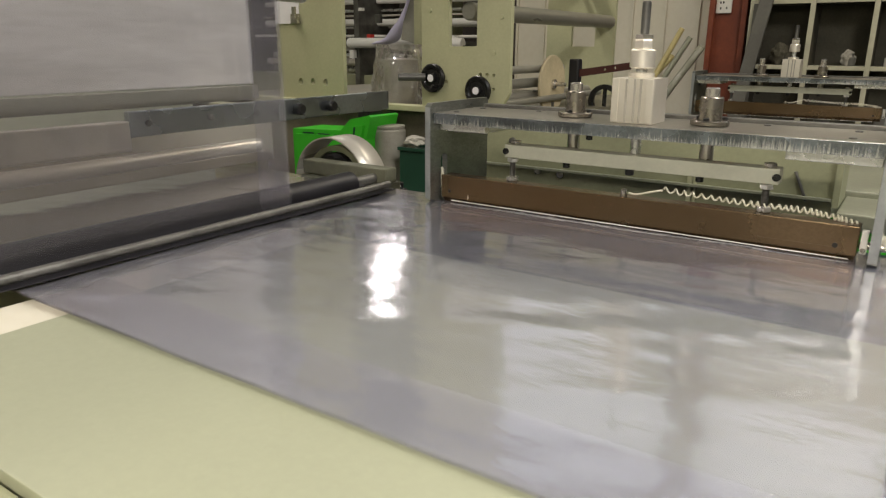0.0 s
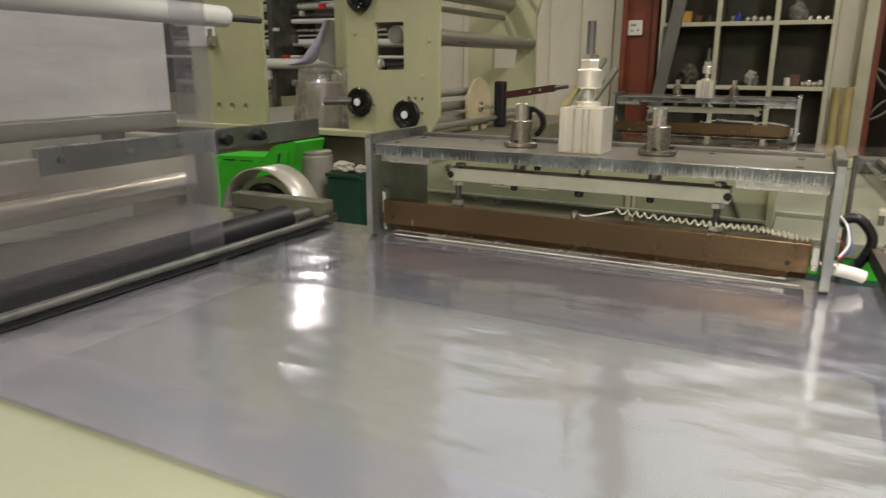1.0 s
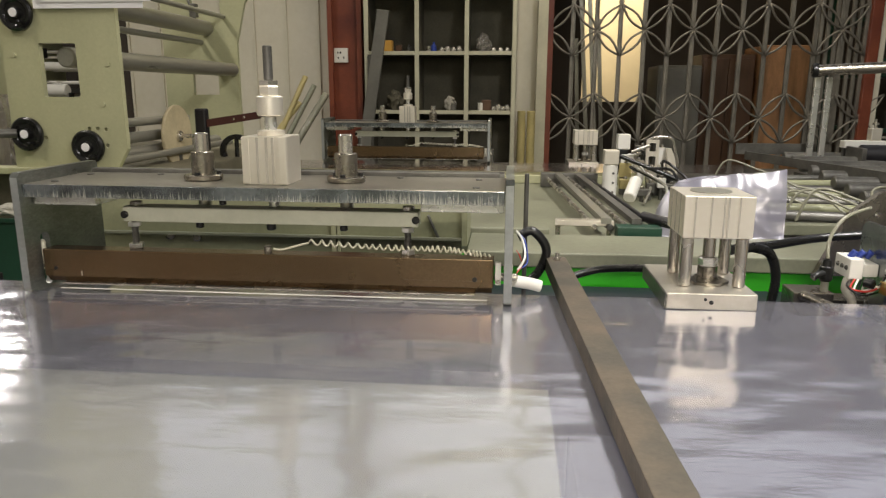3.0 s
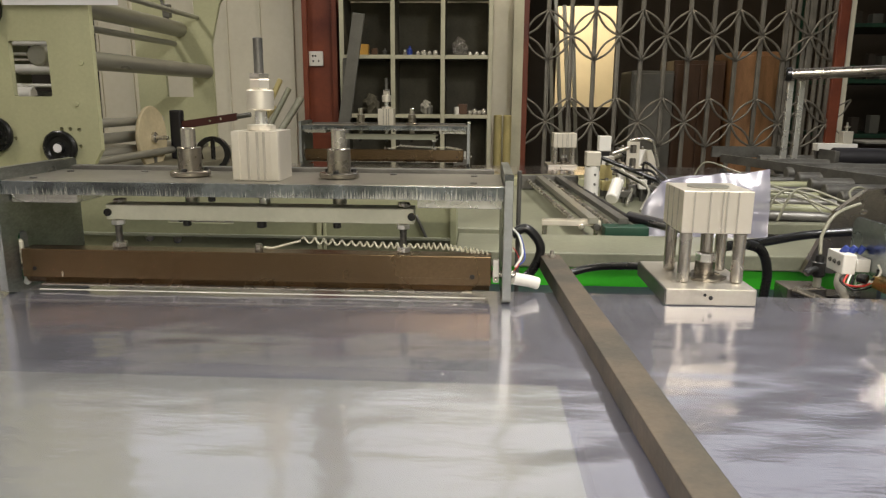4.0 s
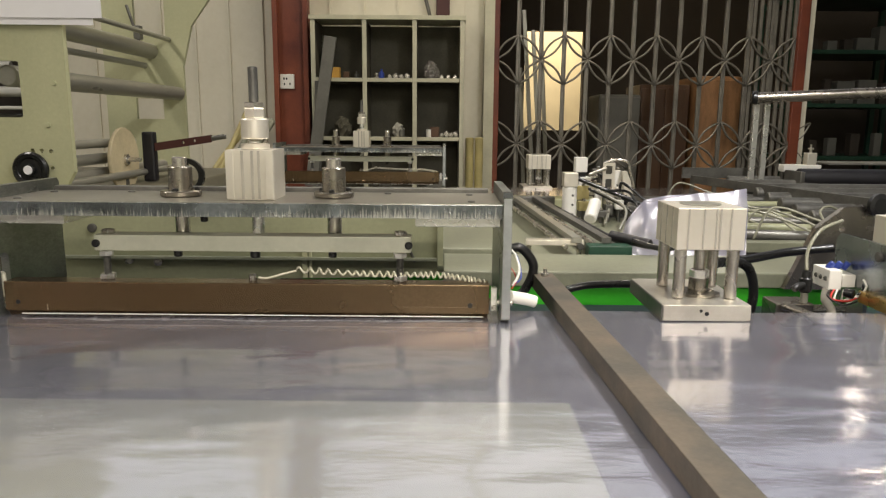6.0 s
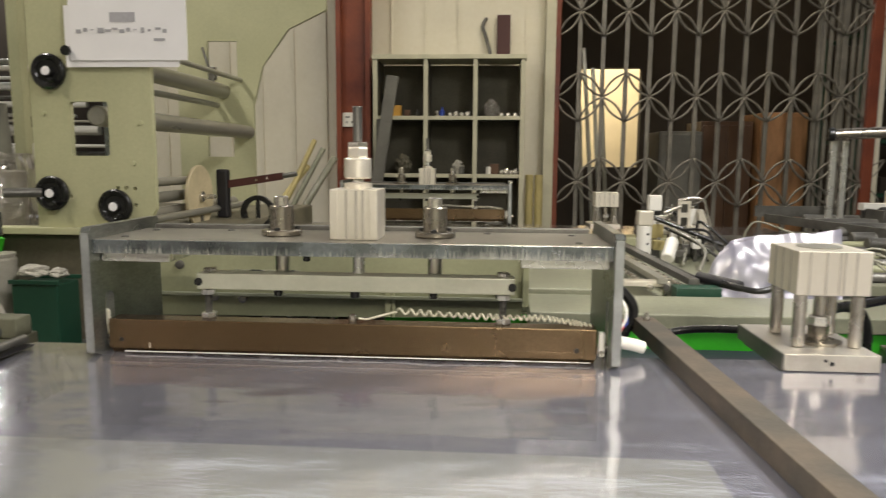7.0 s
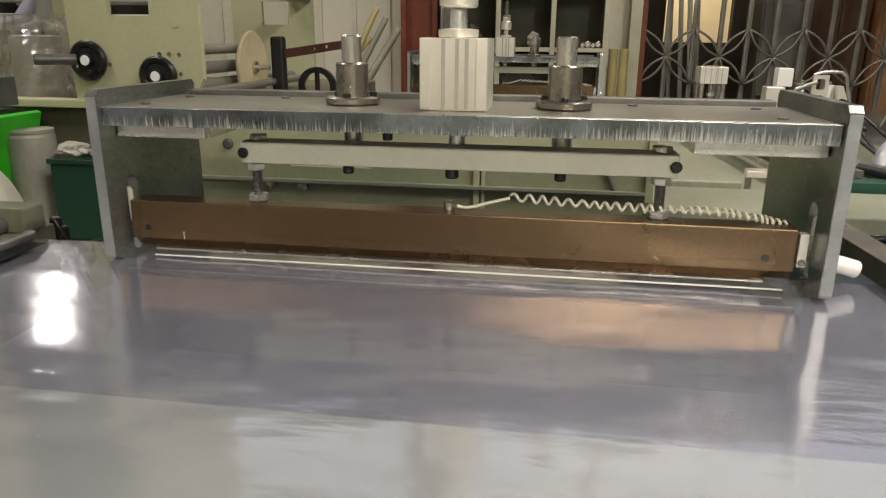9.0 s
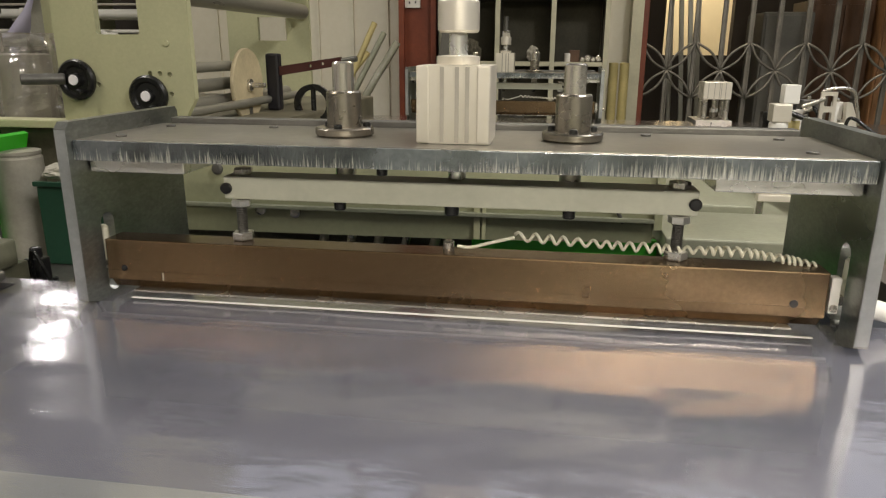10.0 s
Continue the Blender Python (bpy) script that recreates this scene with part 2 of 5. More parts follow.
TAN = material("tan_board", (0.46, 0.24, 0.11), 0.5, vary=0.22, scale=6, stretch=(3, 3, 0.6))
WOOD = material("brown_wood", (0.10, 0.05, 0.025), 0.45, vary=0.16, scale=5, stretch=(3, 3, 0.4))
GREYBOARD = material("grey_board", (0.15, 0.145, 0.125), 0.6, vary=0.12)
ORANGE = material("orange_card", (0.62, 0.34, 0.06), 0.6)
YELLOW = material("yellow_tube", (0.50, 0.42, 0.18), 0.5)
PAPER = material("white_paper", (0.84, 0.82, 0.83), 0.7, vary=0.03)
INK = material("grey_ink", (0.42, 0.41, 0.43), 0.8)
LAVENDER = material("lavender_sheet", (0.72, 0.68, 0.88), 0.35, vary=0.05)
BLUE = material("blue_fitting", (0.03, 0.06, 0.32), 0.4)
RED = material("red_fitting", (0.5, 0.03, 0.02), 0.4)
BRASS = material("brass", (0.62, 0.42, 0.14), 0.3, 0.9, vary=0.12, scale=20)
# glow added only to give the film a bluish reflection
FILM_GLOW = glow_material("film_reflection_glow", (0.82, 0.86, 0.96), 0.85)
LAMP = glow_material("lamp_tube", (1.0, 0.97, 0.92), 5)

ORIGIN = {}


# ---- shape helpers ----
def mesh_box(bm, x0, x1, y0, y1, z0, z1, bevel=0.0):
    vs = [bm.verts.new((x, y, z)) for x in (x0, x1) for y in (y0, y1) for z in (z0, z1)]
    fs = [(0, 1, 3, 2), (4, 6, 7, 5), (0, 4, 5, 1), (2, 3, 7, 6), (0, 2, 6, 4), (1, 5, 7, 3)]
    faces = [bm.faces.new([vs[i] for i in f]) for f in fs]
    if bevel:
        es = {e for f in faces for e in f.edges}
        bmesh.ops.bevel(bm, geom=list(es), offset=bevel, segments=2, affect="EDGES", profile=0.6)


def box(x0, x1, y0, y1, z0, z1, bevel=0.0):
    bm = bmesh.new()
    mesh_box(bm, min(x0, x1), max(x0, x1), min(y0, y1), max(y0, y1), min(z0, z1), max(z0, z1), bevel)
    return bm


def boxes(*rows):
    bm = bmesh.new()
    for r in rows:
        mesh_box(bm, *r)
    return bm


def turned(p, axis, profile, seg=28, bm=None):
    """A turned piece from p along the axis vector; profile: (distance along, radius)."""
    bm = bm or bmesh.new()
    a = Vector(axis).normalized()
    u = a.orthogonal().normalized()
    w = a.cross(u)
    rings = []
    for d, r in profile:
        c = Vector(p) + a * d
        rings.append([bm.verts.new(c + (u * math.cos(k * math.tau / seg) + w * math.sin(k * math.tau / seg)) * r) for k in range(seg)])
    for one, two in zip(rings, rings[1:]):
        for k in range(seg):
            f = bm.faces.new((one[k], one[(k + 1) % seg], two[(k + 1) % seg], two[k]))
            f.smooth = True
    bm.faces.new(list(reversed(rings[0])))
    bm.faces.new(rings[-1])
    for i in range(1, len(profile) - 1):
        (d0, r0), (d1, r1), (d2, r2) = profile[i - 1:i + 2]
        bend = math.atan2(r2 - r1, d2 - d1) - math.atan2(r1 - r0, d1 - d0)
        if abs(bend) > 0.45:
            for k in range(seg):
                e = bm.edges.get((rings[i][k], rings[i][(k + 1) % seg]))
                if e:
                    e.smooth = False
    return bm


def rod(p, q, r, seg=24, chamfer=0.08, bm=None):
    p, q = Vector(p), Vector(q)
    n = (q - p).length
    c = min(r * chamfer * 2, n * 0.2)
    return turned(p, q - p, [(0, r - c), (c, r), (n - c, r), (n, r - c)], seg, bm)


def pipe(points, r, seg=10, bm=None, steps=8):
    """A round hose along a smooth curve through the points."""
    bm = bm or bmesh.new()
    P = [Vector(p) for p in points]
    path = []
    for i in range(len(P) - 1):
        a, b, c, d = P[max(i - 1, 0)], P[i], P[i + 1], P[min(i + 2, len(P) - 1)]
        for k in range(steps):
            t = k / steps
            path.append(0.5 * ((2 * b) + (c - a) * t + (2 * a - 5 * b + 4 * c - d) * t * t + (3 * b - a - 3 * c + d) * t ** 3))
    path.append(P[-1])
    u = None
    rings = []
    for i, c in enumerate(path):
        a = (path[min(i + 1, len(path) - 1)] - path[max(i - 1, 0)]).normalized()
        u = (u - a * u.dot(a)).normalized() if u else a.orthogonal().normalized()
        w = a.cross(u)
        rings.append([bm.verts.new(c + (u * math.cos(k * math.tau / seg) + w * math.sin(k * math.tau / seg)) * r) for k in range(seg)])
    for one, two in zip(rings, rings[1:]):
        for k in range(seg):
            bm.faces.new((one[k], one[(k + 1) % seg], two[(k + 1) % seg], two[k])).smooth = True
    bm.faces.new(list(reversed(rings[0])))
    bm.faces.new(rings[-1])
    return bm


def plate(outline, holes, axis, d0, d1, bevel=0.0):
    """A flat plate with holes. outline and holes: loops of two coordinates; axis: the one across its thickness."""
    bm = bmesh.new()
    edges = []

    def place(a, b, d):
        return {"x": (d, a, b), "y": (a, d, b), "z": (a, b, d)}[axis]
    for loop in (outline, *holes):
        vs = [bm.verts.new(place(a, b, d0)) for a, b in loop]
        edges += [bm.edges.new((vs[i], vs[(i + 1) % len(vs)])) for i in range(len(vs))]
    bmesh.ops.triangle_fill(bm, use_beauty=True, use_dissolve=False, edges=edges)
    got = bmesh.ops.extrude_face_region(bm, geom=list(bm.faces))
    push = Vector(place(0, 0, d1 - d0))
    for v in got["geom"]:
        if isinstance(v, bmesh.types.BMVert):
            v.co += push
    bmesh.ops.recalc_face_normals(bm, faces=list(bm.faces))
    return bm


def circle(a, b, r, n=20):
    return [(a + r * math.cos(k * math.tau / n), b + r * math.sin(k * math.tau / n)) for k in range(n)]


def rect(a0, a1, b0, b1, r=0.0, n=5):
    if not r:
        return [(a0, b0), (a1, b0), (a1, b1), (a0, b1)]
    out = []
    for ca, cb, s in ((a1 - r, b0 + r, -90), (a1 - r, b1 - r, 0), (a0 + r, b1 - r, 90), (a0 + r, b0 + r, 180)):
        for k in range(n + 1):
            t = radians(s + 90 * k / n)
            out.append((ca + r * math.cos(t), cb + r * math.sin(t)))
    return out


def hexnut(p, r, h, axis=(0, 0, 1), bm=None):
    bm = turned(p, axis, [(0, r * 0.93), (h * 0.12, r), (h * 0.88, r), (h, r * 0.93)], 6, bm)
    for f in bm.faces:
        f.smooth = False
    return bm


# ---- object helpers ----
def thing(name, at, label="", category="", group="", kind=""):
    ob = tagged(new(name), label, category, group, kind)
    ob.location = at
    ob.empty_display_size = 0.05
    ORIGIN[ob.name] = Vector(at)
    return ob


def finish(bm, name, mat, shift):
    me = bpy.data.meshes.new(name)
    bmesh.ops.translate(bm, vec=-shift, verts=list(bm.verts))
    bm.to_mesh(me)
    bm.free()
    me.materials.append(mat)
    return me


def part(name, bm, mat, parent, label=""):
    shift = ORIGIN[parent.name]
    ob = new(name, finish(bm, name, mat, shift))
    ob.parent = parent
    ORIGIN[ob.name] = shift
    return tagged(ob, label)


def solid(name, bm, mat, at, label="", category="", group="", kind=""):
    ob = new(name, finish(bm, name, mat, Vector(at)))
    ob.location = at
    ORIGIN[ob.name] = Vector(at)
    return tagged(ob, label, category, group, kind)


def stood(bm, at):
    bmesh.ops.translate(bm, vec=Vector(at), verts=list(bm.verts))
    return bm


def structure(name, bm, mat, label=""):
    return solid(name, bm, mat, (0, 0, 0), label, "", "", "structure")


# ---- setting ----
structure("floor", box(-6, 7, -5, 9, -0.2, 0), CONCRETE, "grey worn concrete workshop floor")
structure("ceiling", box(-6, 7, -5, 9, 4.2, 4.3), CEILING, "pale sheet metal workshop ceiling")
structure("wall_west", box(-6.1, -6, -5, 9, 0, 4.2), WALLPAINT, "pale sage painted workshop wall")
structure("wall_south", box(-6, 7, -5.1, -5, 0, 4.2), WALLPAINT, "pale sage painted workshop wall")
structure("wall_east", box(7, 7.1, -5, 9, 0, 4.2), WALLPAINT, "pale sage painted workshop wall")
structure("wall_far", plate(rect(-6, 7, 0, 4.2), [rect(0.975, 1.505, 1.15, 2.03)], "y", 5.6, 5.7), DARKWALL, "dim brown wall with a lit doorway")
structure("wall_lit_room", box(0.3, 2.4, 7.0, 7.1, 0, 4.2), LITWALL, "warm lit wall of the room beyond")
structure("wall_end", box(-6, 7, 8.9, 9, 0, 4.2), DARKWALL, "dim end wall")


# unseen glowing panels, added so the film has something bright to mirror
for k, x in enumerate((-2.2, -0.5, 1.2, 2.9)):
    win = structure("window_%d" % (k + 1), boxes((x, x + 1.7, 3.575, 3.60, 2.93, 2.96), (x, x + 1.7, 3.575, 3.60, 4.16, 4.19), (x, x + 0.008, 3.575, 3.60, 2.9605, 4.1595), (x + 1.692, x + 1.6999, 3.575, 3.60, 2.9605, 4.1595)), WALLWHITE, "unseen panel added for the film's reflections")
    part("pane", box(x + 0.0085, x + 1.6915, 3.585, 3.59, 2.961, 4.159), FILM_GLOW, win, "added glowing pane that brightens the film")


def sheet_wall():
    bm = boxes((-2.15, 0.53, 3.62, 3.72, 0, 4.2))
    x = -2.14
    while x < 0.5:
        mesh_box(bm, x, x + 0.012, 3.608, 3.6195, 0, 4.1)
        x += 0.21
    return bm


structure("wall_north", sheet_wall(), WALLWHITE, "pale sheet wall with upright folded seams")
# two unseen walls, added to keep lamp light out of the gate bay
structure("added_wall_return", box(-2.25, -2.15, 3.62, 5.6, 0, 4.2), DARKWALL, "unseen wall end added to block lamp light")
structure("added_wall_over_gate", box(0.531, 2.95, 3.62, 3.72, 2.93, 4.2), WALLPAINT, "unseen wall above the gate, added against stray light")
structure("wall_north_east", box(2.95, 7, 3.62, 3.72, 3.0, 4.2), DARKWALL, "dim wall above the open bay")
structure("trim", box(0.50, 0.56, 3.5, 3.62, 0, 4.2), SHELFPAINT, "pale upright door trim beside the gate")

# steel column with socket
column = thing("steel_column", (-0.66, 3.5, 0), "red-brown painted steel column against the wall", "column")
part("web", box(-0.755, -0.575, 3.44, 3.60, 0, 4.2, 0.004), REDPAINT, column)
part("flange", box(-0.764, -0.735, 3.40, 3.4385, 0, 4.2, 0.003), REDPAINT, column)
part("flange", box(-0.585, -0.554, 3.40, 3.4385, 0, 4.2, 0.003), REDPAINT, column)
socket = thing("wall_socket", (-0.69, 3.432, 1.45), "square white plastic wall socket on the column", "socket")
part("cover", box(-0.733, -0.647, 3.425, 3.4395, 1.407, 1.493, 0.004), WHITE, socket)
for hx, hz in ((-0.708, 1.46), (-0.692, 1.46), (-0.673, 1.43), (-0.706, 1.428)):
    part("hole", box(hx - 0.004, hx + 0.004, 3.4235, 3.4248, hz, hz + 0.012), BLACK, socket, "dark socket hole")


# folding gate
def petal(dx, dz):
    bm = bmesh.new()
    n = Vector((-dz, 0, dx)).normalized()
    for s in (1, -1):
        pts = []
        for k in range(9):
            t = k / 8
            pts.append(Vector((dx * t, 0, dz * t)) + n * s * 0.026 * math.sin(math.pi * t))
        pipe(pts, 0.0068, 6, bm, 1)
    return bm


gate = thing("folding_gate", (1.5, 3.6, 0), "closed grey steel folding gate with petal lattice", "gate")
STEP = 0.1425
for i in range(13):
    x = 0.716 + STEP * i
    part("upright_bar", boxes((x - 0.013, x + 0.0035, 3.595, 3.615, 0.1, 2.85, 0.002), (x + 0.005, x + 0.013, 3.598, 3.612, 0.1, 2.85, 0.002)), GATEMETAL, gate)
leafs = [petal(sx * (STEP - 0.005), sz * 0.145) for sx in (1, -1) for sz in (1, -1)]
leaf_meshes = [finish(b, "petal", GATEMETAL, Vector((0, 0, 0))) for b in leafs]
for row, z in enumerate((0.565, 1.083, 1.602, 2.115, 2.63)):
    for i in range(-1 if row % 2 == 0 else 0, 13, 2):
        for k, me in enumerate(leaf_meshes):
            if i < 0 and k > 1:
                continue
            ob = new("petal", me)
            ob.parent = gate
            ob.location = Vector((0.716 + STEP * i, 3.585, z)) - ORIGIN[gate.name]
for x in (2.17, 2.21, 2.255, 2.30, 2.345, 2.385):
    part("folded_bar", box(x - 0.010, x + 0.010, 3.60, 3.62, 0.1, 2.85, 0.002), GATEMETAL, gate)
part("top_track", box(0.6, 2.44, 3.59, 3.63, 2.86, 2.92, 0.004), GATEMETAL, gate)
part("bottom_track", box(0.6, 2.44, 3.59, 3.63, 0.0, 0.05, 0.004), GATEMETAL, gate)
gl = solid("gate_post", box(0.526, 0.597, 3.57, 3.66, 0, 3.0, 0.004), REDPAINT, (0.56, 3.6, 0), "red-brown steel post beside the folding gate", "post", "gate posts")
gr = thing("gate_post", (2.48, 3.6, 0), "red and white painted steel post beside the gate", "post", "gate posts")
part("post_body", box(2.433, 2.495, 3.57, 3.66, 0, 3.0, 0.004), REDPAINT, gr)
part("post_edge", box(2.497, 2.53, 3.58, 3.65, 0, 3.0, 0.003), WALLWHITE, gr, "white painted edge strip")

# things behind the gate
wardrobe = thing("wooden_cabinet", (2.3, 4.5, 0), "light tan wooden cabinet behind the gate", "cabinet")
part("body", box(2.09, 2.42, 4.32, 4.75, 0, 1.56, 0.025), TAN, wardrobe)
part("door", box(2.10, 2.253, 4.30, 4.318, 0.05, 1.53, 0.006), TAN, wardrobe)
part("door", box(2.257, 2.41, 4.30, 4.318, 0.05, 1.53, 0.006), TAN, wardrobe)
chest = thing("wooden_cabinet", (1.83, 4.5, 0), "low dark brown wooden chest behind the gate", "cabinet")
part("body", box(1.70, 2.07, 4.4, 4.8, 0, 1.50, 0.006), WOOD, chest)
part("door", box(1.71, 1.883, 4.38, 4.398, 0.05, 1.47, 0.004), WOOD, chest)
part("door", box(1.887, 2.06, 4.38, 4.398, 0.05, 1.47, 0.004), WOOD, chest)
fridge = thing("grey_cabinet", (1.5, 4.3, 0), "dull grey metal cabinet behind the gate", "cabinet")
part("body", box(1.36, 1.66, 4.2, 4.6, 0, 1.42, 0.02), GREYBOARD, fridge)
part("door", box(1.37, 1.65, 4.18, 4.198, 0.1, 1.40, 0.01), GREYBOARD, fridge)
for k, (xa, xb) in enumerate(((0.78, 0.93), (0.84, 0.99), (0.90, 1.03), (0.76, 0.86))):
    b = box(-0.013, 0.013, -0.008, 0.008, 0, 1.95 - 0.12 * k, 0.002)
    o = solid("plank", stood(b, (xb, 3.9 + 0.05 * k, 0.0)), GREYTUBE, (xb, 3.9 + 0.05 * k, 0.0), "long pale grey plank leaning behind the gate", "plank", "leaning planks")
    o.rotation_euler = (0, math.atan2(xa - xb, 1.9), 0)
for k in range(3):
    r_ = thing("storage_rack", (3.4 + 1.1 * k, 4.9, 0), "dark green steel rack with stored goods", "rack", "far racks")
    x0 = 2.9 + 1.1 * k
    for px in (x0, x0 + 1.0):
        for py in (4.6, 5.2):
            part("post", box(px - 0.02, px + 0.02, py - 0.02, py + 0.02, 0, 2.2, 0.003), DARK_GREEN, r_)
    for z in (0.5, 0.95, 1.35, 1.75, 2.15):
        part("shelf", box(x0 + 0.021, x0 + 0.979, 4.6, 5.2, z, z + 0.03, 0.003), DARK_GREEN, r_)
    for z in (0.53, 0.98, 1.38, 1.78):
        x = x0 + 0.08
        while x < x0 + 0.85:
            w, h = random.uniform(0.05, 0.14), random.uniform(0.06, 0.2)
            solid("stored_box", box(x, x + w, 4.66, 4.66 + w, z, z + h, 0.006), random.choice((GREYBOARD, DARKWALL, DARK_GREEN, GREYBOARD, DARKWALL)), (x, 4.66, z), "small dim box on the storage rack", "box", "rack goods")
            x += w + random.uniform(0.02, 0.12)

# cubby shelf
shelf = thing("cubby_shelf", (-0.08, 3.47, 0), "pale sage wooden cubby shelf with tools", "shelf")
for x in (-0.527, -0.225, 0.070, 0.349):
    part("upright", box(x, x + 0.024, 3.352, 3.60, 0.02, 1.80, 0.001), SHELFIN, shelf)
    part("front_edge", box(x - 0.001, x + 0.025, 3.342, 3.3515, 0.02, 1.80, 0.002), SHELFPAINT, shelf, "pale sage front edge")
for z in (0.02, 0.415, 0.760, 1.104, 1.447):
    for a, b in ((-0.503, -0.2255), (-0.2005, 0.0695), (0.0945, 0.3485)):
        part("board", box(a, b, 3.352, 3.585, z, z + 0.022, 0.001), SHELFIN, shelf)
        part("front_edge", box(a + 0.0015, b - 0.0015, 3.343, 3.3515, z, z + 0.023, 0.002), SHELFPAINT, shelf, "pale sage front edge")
part("top_board", box(-0.535, 0.381, 3.335, 3.60, 1.8005, 1.826, 0.002), SHELFPAINT, shelf)
part("back", box(-0.5, 0.345, 3.586, 3.599, 0.05, 1.79), SHELFIN, shelf, "brown back panel darkened with cubby shade")


def cubby_item(kind, x, z, s, mat, label):
    if kind == "bottle":
        o = solid("bottle", turned((x, 3.42, z), (0, 0, 1), [(0, s * 0.9), (0.003, s), (s * 2.2, s), (s * 2.8, s * 0.4), (s * 3.6, s * 0.4)], 16), mat, (x, 3.42, z), label, "bottle", "shelf clutter")
    elif kind == "can":
        o = solid("tin_can", turned((x, 3.42, z), (0, 0, 1), [(0, s * 0.95), (0.002, s), (s * 2, s), (s * 2.05, s * 0.9)], 16), mat, (x, 3.42, z), label, "can", "shelf clutter")
    elif kind == "box":
        o = solid("small_box", box(x - s, x + s, 3.40, 3.40 + 2 * s, z, z + 2.2 * s, 0.003), mat, (x, 3.42, z), label, "box", "shelf clutter")
    elif kind == "ring":
        o = solid("steel_fitting", turned((x, 3.40, z + s), (0, 1, 0), [(0, s * 0.7), (0.004, s), (0.03, s), (0.034, s * 0.6)], 14), mat, (x, 3.42, z), label, "fitting", "shelf clutter")
    else:
        bm = bmesh.new()
        bmesh.ops.create_icosphere(bm, subdivisions=3, radius=s)
        for v in bm.verts:
            v.co *= 1 + 0.35 * noise.noise(v.co * (2.5 / s))
            v.co.z = max(v.co.z * 1.3 + s, 0)
            v.co += Vector((x, 3.44, z))
        o = solid("crumpled_bag", bm, mat, (x, 3.44, z), label, "bag", "shelf clutter")
    return o


cubby_item("box", -0.40, 1.469, 0.030, ORANGE, "small orange cardboard box on the shelf")
cubby_item("box", -0.33, 1.469, 0.018, WOOD, "small brown box on the cubby shelf")
cubby_item("bottle", -0.27, 1.469, 0.012, DARKSTEEL, "small dark bottle on the cubby shelf")
cubby_item("can", -0.15, 1.469, 0.017, STEEL, "short steel sleeve on the cubby shelf")
cubby_item("bottle", -0.12, 1.469, 0.016, BLUE, "small blue bottle on the cubby shelf")
for k in range(4):
    cubby_item("ring", -0.07 + 0.035 * k, 1.469, 0.014 + 0.003 * (k % 2), STEEL, "round steel fitting on the cubby shelf")
cubby_item("bag", 0.18, 1.469, 0.045, CLEARBAG, "crumpled clear plastic bag on the shelf")
for k in range(3):
    cubby_item("ring", 0.24 + 0.04 * k, 1.469, 0.013, STEEL, "round steel fitting on the cubby shelf")
cubby_item("bag", -0.02, 1.126, 0.035, RAG, "crumpled white rag on the cubby shelf")
cubby_item("bottle", 0.0, 1.126, 0.018, GREYBOARD, "grey bottle on the cubby shelf")
cubby_item("can", 0.17, 1.126, 0.022, WHITE, "white tin on the cubby shelf")
cubby_item("box", 0.20, 1.126, 0.028, WOOD, "small brown box on the cubby shelf")
for k in range(4):
    cubby_item("ring", 0.245 + 0.028 * k, 1.126, 0.014 + 0.004 * (k % 2), STEEL, "round steel fitting on the cubby shelf")
cubby_item("bag", -0.36, 1.126, 0.05, SHELFIN, "dark crumpled sack on the cubby shelf")
cubby_item("can", -0.1, 0.782, 0.04, DARKSTEEL, "dark tin on the cubby shelf")
cubby_item("box", 0.2, 0.782, 0.05, GREYBOARD, "grey box on the cubby shelf")
o = solid("plank", stood(box(-0.035, 0.035, -0.012, 0.012, 0, 1.72, 0.003), (-0.66, 3.26, 0)), GREYBOARD, (-0.66, 3.26, 0), "long grey board leaning beside the shelf", "plank", "leaning planks")
o.rotation_euler = (radians(-2), radians(8.5), 0)
o = solid("plank", stood(box(-0.018, 0.018, -0.01, 0.01, 0, 1.45, 0.003), (-0.50, 3.28, 0)), DARKSTEEL, (-0.50, 3.28, 0), "dark narrow bar leaning beside the shelf", "plank", "leaning planks")
o.rotation_euler = (radians(-2), radians(0.5), 0)
for k in range(2):
    o = solid("upright_tube", turned((0.415 + 0.058 * k, 3.44, 0), (0, 0, 1), [(0, 0.022), (0.004, 0.025), (1.12, 0.025), (1.124, 0.02)], 16), YELLOW, (0.415 + 0.058 * k, 3.44, 0), "yellowed cardboard tube standing by the shelf", "tube", "standing tubes")
for k, (xa, mt) in enumerate(((-1.02, YELLOW), (-0.97, CREAM_SAGE), (-0.90, TUBE), (-1.06, YELLOW))):
    o = solid("leaning_pipe", pipe([(xa - 0.42, 2.9, 0.0), (xa - 0.25, 2.95, 0.4), (xa, 3.05, 0.9), (xa + 0.17, 3.2, 1.32 - 0.05 * k)], 0.016 + 0.004 * (k == 2), 10), mt, (xa - 0.42, 2.9, 0.0), "plastic pipe leaning towards the wall", "pipe", "leaning pipes")
solid("wall_bracket", box(0.205, 0.287, 3.57, 3.607, 1.853, 2.095, 0.004), REDARM, (0.245, 3.59, 1.853), "dark brown bracket hung on the wall", "bracket")
solid("wall_hook", pipe([(0.14, 3.60, 2.08), (0.115, 3.59, 2.03), (0.135, 3.585, 1.97), (0.165, 3.585, 1.86)], 0.011, 8), DARKSTEEL, (0.14, 3.6, 1.9), "thin dark hook on the wall", "hook")


